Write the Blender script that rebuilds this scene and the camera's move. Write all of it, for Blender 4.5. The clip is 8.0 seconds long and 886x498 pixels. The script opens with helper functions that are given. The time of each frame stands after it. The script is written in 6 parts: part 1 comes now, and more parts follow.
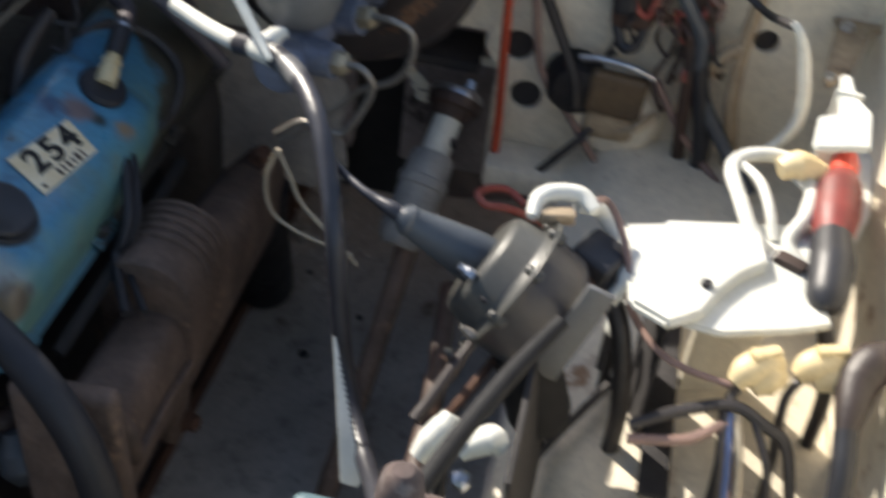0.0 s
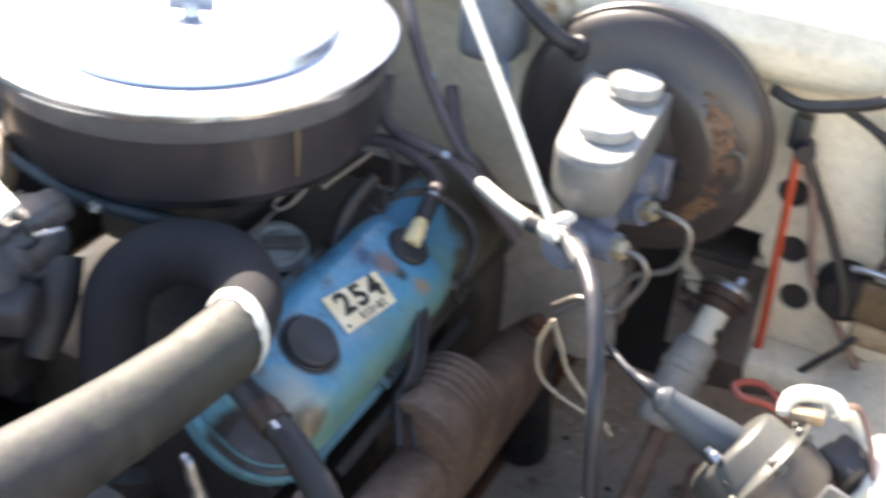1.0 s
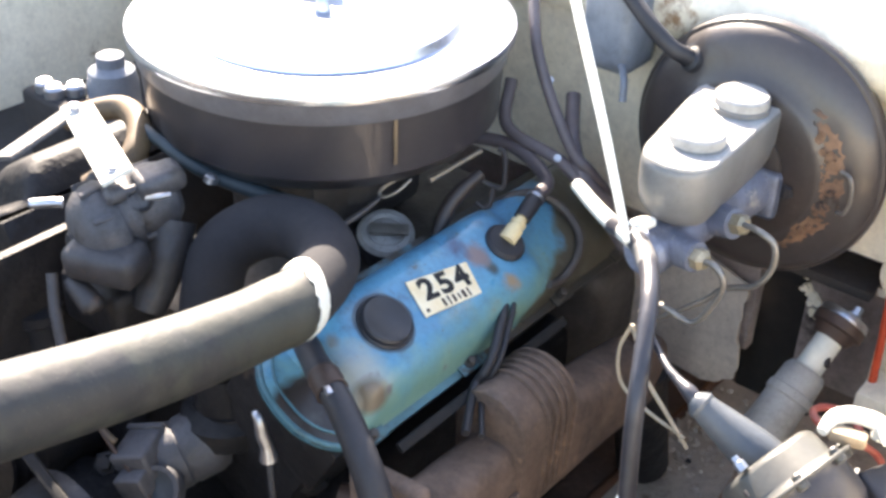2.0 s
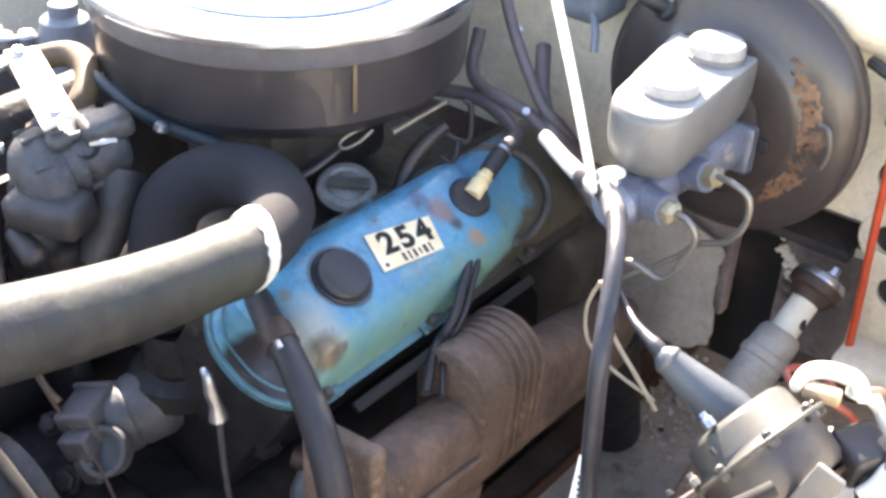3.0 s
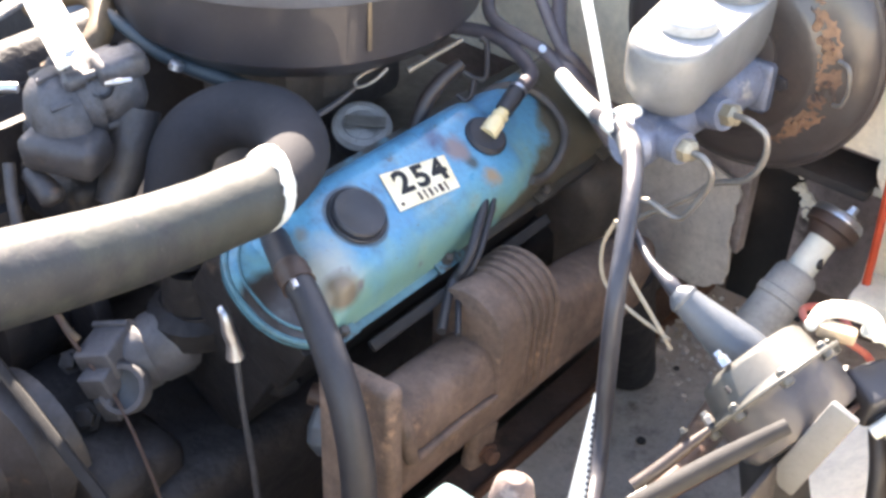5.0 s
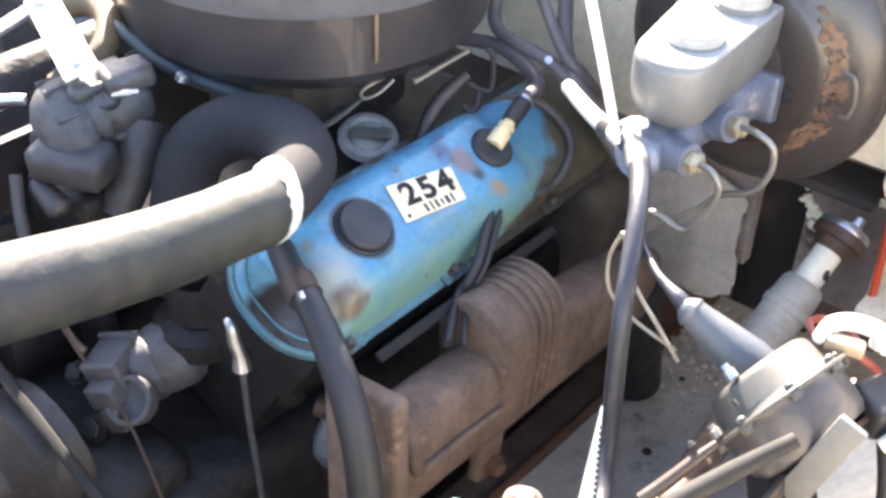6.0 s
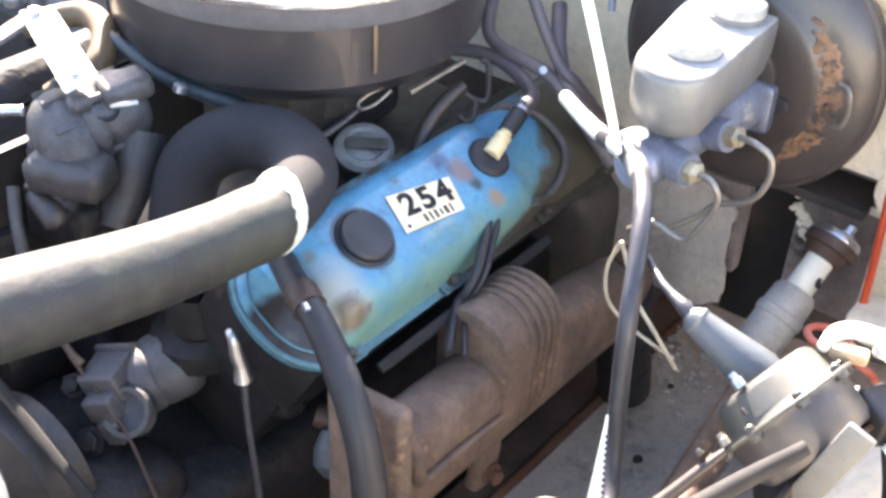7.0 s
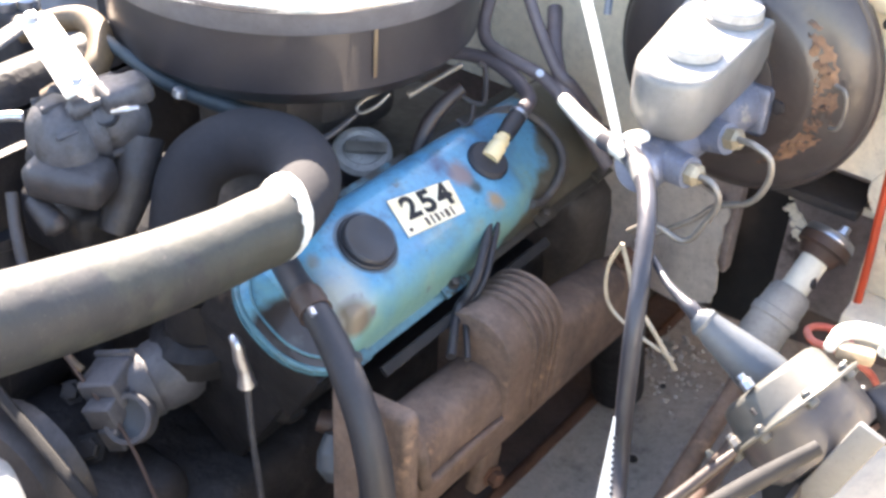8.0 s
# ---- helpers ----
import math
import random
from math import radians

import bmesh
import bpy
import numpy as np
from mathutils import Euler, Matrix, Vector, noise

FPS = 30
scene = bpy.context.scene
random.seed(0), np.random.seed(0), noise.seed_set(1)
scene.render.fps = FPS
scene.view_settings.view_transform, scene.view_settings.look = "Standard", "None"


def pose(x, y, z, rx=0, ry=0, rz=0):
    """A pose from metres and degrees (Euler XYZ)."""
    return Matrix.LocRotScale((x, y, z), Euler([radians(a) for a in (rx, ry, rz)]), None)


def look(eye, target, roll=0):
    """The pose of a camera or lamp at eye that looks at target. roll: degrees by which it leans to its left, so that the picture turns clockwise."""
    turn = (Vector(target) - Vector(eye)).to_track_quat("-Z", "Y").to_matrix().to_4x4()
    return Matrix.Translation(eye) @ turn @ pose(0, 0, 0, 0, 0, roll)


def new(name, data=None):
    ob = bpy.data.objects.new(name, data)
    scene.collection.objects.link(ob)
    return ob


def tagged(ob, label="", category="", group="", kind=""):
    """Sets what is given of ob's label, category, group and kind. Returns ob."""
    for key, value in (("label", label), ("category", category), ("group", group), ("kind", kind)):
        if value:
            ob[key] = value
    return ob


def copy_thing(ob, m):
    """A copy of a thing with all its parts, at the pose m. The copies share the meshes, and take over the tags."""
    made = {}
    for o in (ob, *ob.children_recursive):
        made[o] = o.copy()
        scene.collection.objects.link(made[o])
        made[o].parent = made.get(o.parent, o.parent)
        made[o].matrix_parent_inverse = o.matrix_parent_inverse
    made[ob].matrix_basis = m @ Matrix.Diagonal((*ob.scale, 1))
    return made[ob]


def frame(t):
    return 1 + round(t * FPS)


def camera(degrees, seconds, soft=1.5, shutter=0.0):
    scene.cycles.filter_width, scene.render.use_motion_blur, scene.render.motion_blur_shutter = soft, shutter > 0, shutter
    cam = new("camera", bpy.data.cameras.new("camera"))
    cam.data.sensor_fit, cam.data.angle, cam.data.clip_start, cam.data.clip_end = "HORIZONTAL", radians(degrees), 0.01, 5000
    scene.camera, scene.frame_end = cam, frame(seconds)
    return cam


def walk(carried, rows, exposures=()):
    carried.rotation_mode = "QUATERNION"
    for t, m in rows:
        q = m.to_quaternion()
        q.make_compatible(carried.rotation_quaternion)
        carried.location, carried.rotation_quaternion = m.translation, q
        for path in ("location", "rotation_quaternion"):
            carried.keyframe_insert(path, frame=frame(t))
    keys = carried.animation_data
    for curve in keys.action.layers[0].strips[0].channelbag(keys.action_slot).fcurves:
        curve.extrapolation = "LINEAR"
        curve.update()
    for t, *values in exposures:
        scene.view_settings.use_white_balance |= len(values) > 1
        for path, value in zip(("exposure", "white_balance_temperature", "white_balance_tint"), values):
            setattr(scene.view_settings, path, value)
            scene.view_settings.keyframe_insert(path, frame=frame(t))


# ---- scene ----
cam = camera(40.5, 8.0, soft=3.0, shutter=0.5)
PATH = [
    (0.0, 0.3932, -0.6637, 1.5895, 49.7523, -5.5471, 12.0951),
    (0.2, 0.4091, -0.6656, 1.5856, 52.0030, -4.5214, 15.3238),
    (0.3, 0.3965, -0.6795, 1.5999, 53.1377, -5.1191, 15.9529),
    (0.5, 0.3777, -0.7207, 1.6288, 54.8451, -6.0770, 17.4175),
    (0.7, 0.3693, -0.7404, 1.6384, 55.8291, -6.3645, 20.0738),
    (0.8, 0.3759, -0.7430, 1.6374, 56.3150, -5.7838, 21.8663),
    (1.0, 0.4107, -0.7353, 1.6458, 56.6613, -3.9227, 26.7642),
    (1.2, 0.4603, -0.7297, 1.6567, 56.2710, -2.1900, 32.0910),
    (2.3, 0.5629, -0.6793, 1.6186, 57.6860, -1.6180, 39.6290),
    (2.5, 0.5588, -0.6713, 1.6001, 57.8515, -2.3939, 39.0839),
    (3.0, 0.5585, -0.6608, 1.5959, 56.6644, -2.3364, 38.9434),
    (3.5, 0.5603, -0.6589, 1.5947, 55.0930, -2.0760, 39.2280),
    (4.0, 0.5600, -0.6609, 1.5940, 53.7100, -2.0100, 39.2840),
    (5.5, 0.5586, -0.6594, 1.5971, 53.8200, -1.7490, 39.7150),
    (6.0, 0.5559, -0.6599, 1.5980, 54.1150, -1.7690, 39.7330),
    (6.5, 0.5566, -0.6600, 1.5977, 54.4290, -1.6400, 39.7660),
    (7.0, 0.5347, -0.6779, 1.6013, 54.4756, -2.4628, 38.3446),
    (7.5, 0.5062, -0.7006, 1.6020, 54.5234, -3.4953, 36.5549),
    (8.0, 0.5152, -0.6936, 1.6029, 54.5904, -2.8780, 37.0523),
]
walk(cam, [(t, pose(*r)) for t, *r in PATH],
     [(0.0, 0.8, 7100, 11), (0.2, 1.22, 7300, 12), (0.3, 1.42, 7400, 12), (0.5, 1.75, 7700, 13), (1.0, 2.27, 7700, 14), (2.5, 2.90, 7850, 16), (4.0, 3.18, 7850, 17), (5.5, 3.25, 7800, 17), (8.0, 3.28, 7750, 17)])

# ---- world, sun ----
world = bpy.data.worlds.new("sky")
scene.world = world
world.use_nodes = True
wn = world.node_tree
sky = wn.nodes.new("ShaderNodeTexSky")
sky.sky_type = "NISHITA"
sky.sun_disc = False
sky.sun_elevation = radians(35)
sky.sun_rotation = radians(-51.2)
wn.nodes["Background"].inputs[1].default_value = 0.126
wn.links.new(sky.outputs[0], wn.nodes["Background"].inputs[0])
sun = new("sun", bpy.data.lights.new("sun", "SUN"))
sun.data.energy = 4.8
sun.data.angle = radians(0.5)
sun.data.color = (1.0, 0.97, 0.91)
sun.matrix_world = look((-0.78 * 4, 0.626 * 4, 0.70 * 4 + 1.0), (0, 0, 1.0))


# ---- materials ----
def srgb(r, g, b):
    return tuple(((v / 255 + 0.055) / 1.055) ** 2.4 if v > 10 else v / 255 / 12.92 for v in (r, g, b)) + (1.0,)


def material(name, base, other=None, rough=0.6, metal=0.0, scale=14.0, fine=120.0, bump=0.15, stain=None, stain_at=0.6, stain_scale=9.0,
             fleck=0.25, rough_var=0.15, axis=None, coat=0.0, dirt=0.3, lump=0.0):
    """base and other blend over large patches, fine grain darkens and lifts, stain covers patches above stain_at.
    axis=(index, from, to): the stain also spreads along that coordinate of the object. dirt: greasy smudges and specks. lump: uneven casting."""
    m = bpy.data.materials.new(name)
    m.use_nodes = True
    n, l = m.node_tree.nodes, m.node_tree.links
    bsdf = n["Principled BSDF"]
    co = n.new("ShaderNodeTexCoord").outputs["Object"]

    def grain(s, detail=6.0, rough_=0.6):
        t = n.new("ShaderNodeTexNoise")
        t.inputs["Scale"].default_value = s
        t.inputs["Detail"].default_value = detail
        t.inputs["Roughness"].default_value = rough_
        l.new(co, t.inputs["Vector"])
        return t.outputs["Fac"]

    def ramp(f, a, b):
        r = n.new("ShaderNodeMapRange")
        r.inputs["From Min"].default_value = a
        r.inputs["From Max"].default_value = b
        l.new(f, r.inputs["Value"])
        return r.outputs["Result"]

    def mix(f, a, b, kind="MIX"):
        x = n.new("ShaderNodeMix")
        x.data_type, x.blend_type = "RGBA", kind
        if isinstance(f, float):
            x.inputs[0].default_value = f
        else:
            l.new(f, x.inputs[0])
        for sock, v in ((x.inputs[6], a), (x.inputs[7], b)):
            if isinstance(v, tuple):
                sock.default_value = v
            else:
                l.new(v, sock)
        return x.outputs[2]

    def math_(kind, a, b):
        x = n.new("ShaderNodeMath")
        x.operation = kind
        for sock, v in zip(x.inputs, (a, b)):
            if isinstance(v, float):
                sock.default_value = v
            else:
                l.new(v, sock)
        return x.outputs[0]

    other = other or tuple(v * 0.72 for v in base[:3]) + (1.0,)
    col = mix(ramp(grain(scale), 0.35, 0.65), base, other)
    small = grain(fine, 8.0, 0.7)
    dark = ramp(small, 0.3, 0.7)
    col = mix(fleck, col, mix(dark, (0.25, 0.24, 0.23, 1), (1.25, 1.25, 1.25, 1)), "MULTIPLY")
    if stain:
        f = grain(stain_scale, 9.0, 0.68)
        if axis:
            sep = n.new("ShaderNodeSeparateXYZ")
            l.new(co, sep.inputs[0])
            f = math_("ADD", f, math_("MULTIPLY", ramp(sep.outputs[axis[0]], axis[1], axis[2]), 0.5))
        f = ramp(f, stain_at, stain_at + 0.07)
        col = mix(f, col, stain)
    if dirt:
        smudge = ramp(grain(34.0, 10.0, 0.72), 0.50, 0.68)
        col = mix(math_("MULTIPLY", smudge, dirt), col, (0.045, 0.040, 0.036, 1))
        speck = ramp(grain(300.0, 3.0, 0.5), 0.66, 0.72)
        col = mix(math_("MULTIPLY", speck, min(1.0, dirt * 1.6)), col, (0.06, 0.05, 0.042, 1))
    l.new(col, bsdf.inputs["Base Color"])
    bsdf.inputs["Metallic"].default_value = metal
    l.new(math_("ADD", math_("MULTIPLY", grain(scale * 3), rough_var * 2), rough - rough_var), bsdf.inputs["Roughness"])
    bsdf.inputs["Coat Weight"].default_value = coat
    if bump:
        b = n.new("ShaderNodeBump")
        b.inputs["Strength"].default_value = bump
        b.inputs["Distance"].default_value = 0.002
        l.new(small, b.inputs["Height"])
        l.new(b.outputs[0], bsdf.inputs["Normal"])
        if lump:
            b2 = n.new("ShaderNodeBump")
            b2.inputs["Strength"].default_value = 0.8
            b2.inputs["Distance"].default_value = 0.006 * lump
            l.new(grain(42.0, 3.0, 0.5), b2.inputs["Height"])
            l.new(b2.outputs[0], b.inputs["Normal"])
    return m


M = {
    "blue": material("blue_engine_paint", srgb(84, 152, 182), srgb(64, 130, 168), 0.33, 0, 9, 160, 0.12, srgb(88, 84, 82), 0.63, 34, 0.25, coat=0.2, dirt=0.55, lump=0.25),
    "blue_side": material("grimy_blue_paint", srgb(80, 128, 142), srgb(62, 106, 118), 0.45, 0, 16, 150, 0.15, srgb(58, 54, 48), 0.60, 26, 0.35, dirt=0.5, axis=(1, -0.08, 0.13)),
    "grime": material("oily_grime", srgb(84, 79, 76), srgb(60, 56, 54), 0.5, 0, 20, 140, 0.35, srgb(76, 72, 62), 0.62, 18, 0.4, dirt=0.5, lump=0.6),
    "black": material("black_plastic", srgb(46, 47, 52), srgb(34, 35, 40), 0.45, 0, 18, 160, 0.08, fleck=0.15),
    "rubber": material("black_rubber", srgb(47, 47, 52), srgb(38, 38, 43), 0.56, 0, 12, 220, 0.1, srgb(80, 74, 72), 0.66, 20, 0.2, dirt=0.1, lump=0.2),
    "bend": material("black_rubber_bend", srgb(44, 44, 48), srgb(36, 36, 40), 0.86, 0, 12, 220, 0.1, srgb(56, 50, 49), 0.66, 20, 0.2, 0.05, dirt=0.1, lump=0.2),
    "sleeve": material("dusty_pale_sleeve", srgb(46, 48, 42), srgb(34, 36, 35), 0.60, 0, 14, 160, 0.12, srgb(25, 26, 30), 0.46, 8, 0.2, dirt=0.35, lump=0.3),
    "white": material("white_tape", srgb(226, 226, 218), srgb(206, 206, 196), 0.5, 0, 20, 200, 0.05, fleck=0.08, dirt=0.12),
    "cast": material("rusty_cast_iron", srgb(130, 109, 97), srgb(94, 78, 69), 0.8, 0, 14, 150, 0.6, srgb(148, 120, 101), 0.6, 22, 0.4, dirt=0.5, lump=0.8),
    "rust": material("brown_rust", srgb(112, 78, 60), srgb(84, 58, 46), 0.85, 0, 22, 260, 0.4, srgb(60, 46, 40), 0.6, 30, 0.35),
    "iron": material("dirty_dark_iron", srgb(42, 40, 43), srgb(28, 27, 30), 0.6, 0.2, 14, 180, 0.35, srgb(70, 58, 50), 0.62, 18, 0.4, lump=0.8),
    "alu": material("dull_aluminium", srgb(98, 97, 100), srgb(72, 71, 75), 0.55, 0.3, 16, 200, 0.25, srgb(70, 66, 64), 0.58, 24, 0.35, dirt=0.5, lump=0.6),
    "steel": material("bright_steel", srgb(205, 207, 212), srgb(176, 178, 184), 0.32, 0.9, 20, 220, 0.08, fleck=0.15, dirt=0.15),
    "lid": material("chromed_lid", srgb(206, 210, 220), srgb(190, 195, 207), 0.24, 1.0, 6, 160, 0.03, srgb(150, 154, 164), 0.66, 12, 0.1, 0.06, dirt=0.08),
    "can": material("black_enamel", srgb(43, 41, 44), srgb(54, 50, 53), 0.38, 0, 8, 180, 0.06, srgb(84, 78, 78), 0.70, 6, 0.2, coat=0.3, dirt=0.25),
    "band": material("reflection_grey_enamel", srgb(112, 110, 114), srgb(86, 84, 88), 0.35, 0, 9, 180, 0.06, srgb(74, 66, 64), 0.6, 14, 0.2, coat=0.3, dirt=0.3),
    "cream": material("cream_body_paint", srgb(238, 229, 210), srgb(222, 211, 190), 0.5, 0, 5, 130, 0.08, srgb(150, 118, 90), 0.62, 13, 0.22, dirt=0.18),
    "apron": material("grey_dusty_sheet", srgb(194, 186, 178), srgb(166, 158, 150), 0.75, 0, 6, 120, 0.15, srgb(92, 76, 64), 0.62, 8, 0.25, dirt=0.45),
    "dark": material("dark_undercoat", srgb(58, 55, 56), srgb(42, 40, 41), 0.8, 0, 10, 140, 0.3, srgb(96, 78, 66), 0.63, 9, fleck=0.35, lump=0.5),
    "booster": material("worn_black_booster", srgb(56, 52, 53), srgb(68, 60, 57), 0.40, 0, 7, 160, 0.06, srgb(92, 70, 56), 0.65, 11, 0.25, coat=0.25, dirt=0.25, lump=0.15),
    "flake": material("flaking_tan_rust", srgb(138, 106, 82), srgb(104, 78, 62), 0.8, 0, 40, 200, 0.6, srgb(62, 50, 46), 0.54, 34, 0.4, lump=0.6),
    "brown": material("greasy_brown_metal", srgb(84, 62, 52), srgb(58, 46, 42), 0.55, 0, 14, 200, 0.2, fleck=0.3),
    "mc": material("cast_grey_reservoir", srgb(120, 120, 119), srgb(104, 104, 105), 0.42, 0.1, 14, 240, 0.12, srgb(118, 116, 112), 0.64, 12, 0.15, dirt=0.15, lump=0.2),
    "mcblue": material("bluish_cast_alloy", srgb(136, 146, 168), srgb(112, 118, 134), 0.45, 0.4, 18, 220, 0.2, srgb(176, 172, 164), 0.6, 24, 0.25, lump=0.4),
    "brass": material("tan_fitting", srgb(178, 166, 142), srgb(150, 138, 116), 0.45, 0.5, 40, 260, 0.1),
    "line": material("dull_steel_line", srgb(148, 143, 136), srgb(124, 118, 111), 0.4, 0.5, 30, 200, 0.08, fleck=0.2),
    "grey": material("grey_vinyl", srgb(128, 135, 146), srgb(108, 115, 126), 0.45, 0, 16, 200, 0.08, fleck=0.15),
    "boot": material("grey_rubber_boot", srgb(84, 89, 94), srgb(70, 75, 81), 0.4, 0, 16, 200, 0.1, fleck=0.15, lump=0.2),
    "servo": material("grey_painted_can", srgb(84, 84, 80), srgb(72, 72, 70), 0.42, 0.1, 14, 180, 0.08, srgb(108, 104, 95), 0.64, 20, 0.2, dirt=0.25),
    "backing_grey": material("backing_grey_felt", srgb(164, 152, 150), srgb(132, 122, 121), 0.9, 0, 10, 140, 0.3, srgb(70, 62, 60), 0.6, 9, fleck=0.35, lump=0.5),
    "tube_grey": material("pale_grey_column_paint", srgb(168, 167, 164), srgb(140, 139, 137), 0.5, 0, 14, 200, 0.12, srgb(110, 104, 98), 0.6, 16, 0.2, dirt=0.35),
    "panel": material("pale_dusty_panel", srgb(212, 203, 193), srgb(186, 177, 167), 0.75, 0, 6, 120, 0.15, srgb(120, 98, 82), 0.66, 9, 0.25, dirt=0.3),
    "loom": material("worn_grey_sheath", srgb(62, 62, 68), srgb(48, 48, 54), 0.36, 0, 16, 200, 0.1, srgb(86, 84, 86), 0.62, 20, 0.2, dirt=0.2, lump=0.2),
    "ivory": material("ivory_plastic", srgb(232, 214, 172), srgb(214, 192, 146), 0.5, 0, 30, 200, 0.05, fleck=0.12, dirt=0.15),
    "paper": material("aged_paper", srgb(240, 228, 200), srgb(232, 212, 172), 0.7, 0, 60, 300, 0.04, srgb(206, 160, 92), 0.68, 60, 0.1, dirt=0.12),
    "ink": material("black_ink", srgb(24, 22, 24), srgb(34, 32, 32), 0.7, 0, 60, 300, 0.0, fleck=0.05),
    "wire_black": material("black_wire", srgb(40, 38, 40), srgb(56, 52, 52), 0.5, 0, 30, 200, 0.05),
    "wire_orange": material("orange_wire", srgb(206, 78, 46), srgb(172, 66, 42), 0.5, 0, 40, 200, 0.05, fleck=0.1),
    "wire_red": material("faded_red_wire", srgb(158, 66, 56), srgb(170, 100, 86), 0.5, 0, 40, 200, 0.05, fleck=0.15),
    "wire_pink": material("faded_pink_wire", srgb(150, 122, 112), srgb(128, 104, 96), 0.5, 0, 40, 200, 0.05, fleck=0.1),
    "wire_blue": material("blue_wire", srgb(70, 96, 150), srgb(60, 84, 130), 0.5, 0, 40, 200, 0.05, fleck=0.1),
    "wire_tan": material("tan_wire", srgb(188, 178, 158), srgb(168, 156, 136), 0.5, 0, 40, 200, 0.05, fleck=0.1),
    "red": material("red_plastic", srgb(226, 74, 46), srgb(200, 60, 44), 0.45, 0, 30, 200, 0.05, fleck=0.1),
    "maroon": material("maroon_rubber", srgb(140, 62, 58), srgb(116, 52, 50), 0.5, 0, 30, 200, 0.05, fleck=0.1),
    "battery": material("pale_cyan_plastic", srgb(92, 114, 120), srgb(80, 102, 108), 0.4, 0, 20, 200, 0.05, fleck=0.1, dirt=0.2),
    "corroded": material("pinkish_corroded_lead", srgb(96, 80, 76), srgb(80, 68, 65), 0.8, 0, 60, 260, 0.5, srgb(118, 108, 104), 0.55, 50, 0.2),
    "yellow": material("yellow_wire", srgb(214, 208, 96), srgb(190, 184, 80), 0.5, 0, 40, 200, 0.05, fleck=0.1),
    "hub": material("dark_brown_drum_middle", srgb(58, 48, 45), srgb(44, 40, 40), 0.45, 0, 12, 180, 0.15, srgb(92, 68, 54), 0.62, 16, 0.3),
    # lighter mauve copy of the black rubber, imitating haze behind the engine
    "faded": material("haze_mauve_rubber", srgb(104, 96, 100), srgb(82, 76, 80), 0.5, 0, 14, 200, 0.1, srgb(100, 92, 90), 0.64, 20, 0.2, dirt=0.2, lump=0.2),
    "teal": material("teal_painted_strip", srgb(56, 72, 82), srgb(46, 58, 66), 0.5, 0, 14, 200, 0.1, srgb(84, 82, 80), 0.6, 20, 0.25, dirt=0.35),
    "lead_grey": material("greasy_grey_casting", srgb(74, 72, 74), srgb(54, 52, 54), 0.5, 0.1, 16, 200, 0.25, srgb(92, 76, 66), 0.6, 22, 0.35, dirt=0.5, lump=0.6),
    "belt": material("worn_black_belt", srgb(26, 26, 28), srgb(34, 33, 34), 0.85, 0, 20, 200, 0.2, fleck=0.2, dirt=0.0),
    "pump": material("dull_cast_pump", srgb(98, 97, 101), srgb(76, 76, 80), 0.55, 0.2, 16, 200, 0.25, srgb(92, 86, 82), 0.6, 24, 0.3, lump=0.6),
    "sump": material("brown_oily_sump", srgb(108, 88, 80), srgb(78, 66, 62), 0.75, 0, 12, 140, 0.4, srgb(70, 60, 56), 0.6, 14, 0.35, lump=0.6),
    "tan": material("stained_tan_cover", srgb(112, 92, 68), srgb(88, 74, 60), 0.6, 0, 20, 200, 0.15, srgb(80, 66, 54), 0.58, 20, 0.3),
    "beige": material("beige_cloth_tape", srgb(186, 166, 138), srgb(158, 138, 114), 0.8, 0, 30, 200, 0.3, srgb(120, 104, 88), 0.6, 30, 0.25),
    "ground": material("dusty_ground", srgb(150, 140, 128), srgb(126, 116, 104), 0.95, 0, 3, 60, 0.5, srgb(104, 96, 88), 0.6, 2, 0.4, dirt=0.0),
}


M["bend"].node_tree.nodes["Principled BSDF"].inputs["Specular IOR Level"].default_value = 0.25


# ---- building helpers ----
AT = Vector((0, 0, 0))  # by how much the group being built is moved as a whole


def thing(name, loc, label, category, group="", kind=""):
    ob = new(name)
    ob.empty_display_size = 0.02
    ob.location = Vector(loc) + AT
    tagged(ob, label, category, group, kind)
    return ob


def root_place(ob):
    place = Vector((0, 0, 0))
    while ob is not None:
        place += ob.location
        ob = ob.parent
    return place


def finish(bm, smooth):
    bmesh.ops.recalc_face_normals(bm, faces=bm.faces)
    if smooth:
        for f in bm.faces:
            f.smooth = True
        for e in bm.edges:
            if len(e.link_faces) == 2 and e.calc_face_angle(0) > radians(38):
                e.smooth = False


def part(name, bm, mat, parent, label="", smooth=True, kind=""):
    """One mesh object from a bmesh in world metres, under a thing or under a part."""
    finish(bm, smooth)
    bmesh.ops.translate(bm, verts=bm.verts, vec=AT - root_place(parent))
    me = bpy.data.meshes.new(name)
    bm.to_mesh(me)
    bm.free()
    me.materials.append(M[mat])
    ob = new(name, me)
    ob.parent = parent
    tagged(ob, label, kind=kind)
    return ob


def single(name, bm, mat, label, category, group="", kind="", smooth=True):
    """A thing of one mesh, its origin at the middle of its base."""
    finish(bm, smooth)
    lo = Vector([min(v.co[k] for v in bm.verts) for k in range(3)])
    hi = Vector([max(v.co[k] for v in bm.verts) for k in range(3)])
    base = Vector(((lo.x + hi.x) / 2, (lo.y + hi.y) / 2, lo.z))
    bmesh.ops.translate(bm, verts=bm.verts, vec=-base)
    me = bpy.data.meshes.new(name)
    bm.to_mesh(me)
    bm.free()
    me.materials.append(M[mat])
    ob = new(name, me)
    ob.location = base + AT
    return tagged(ob, label, category, group, kind)


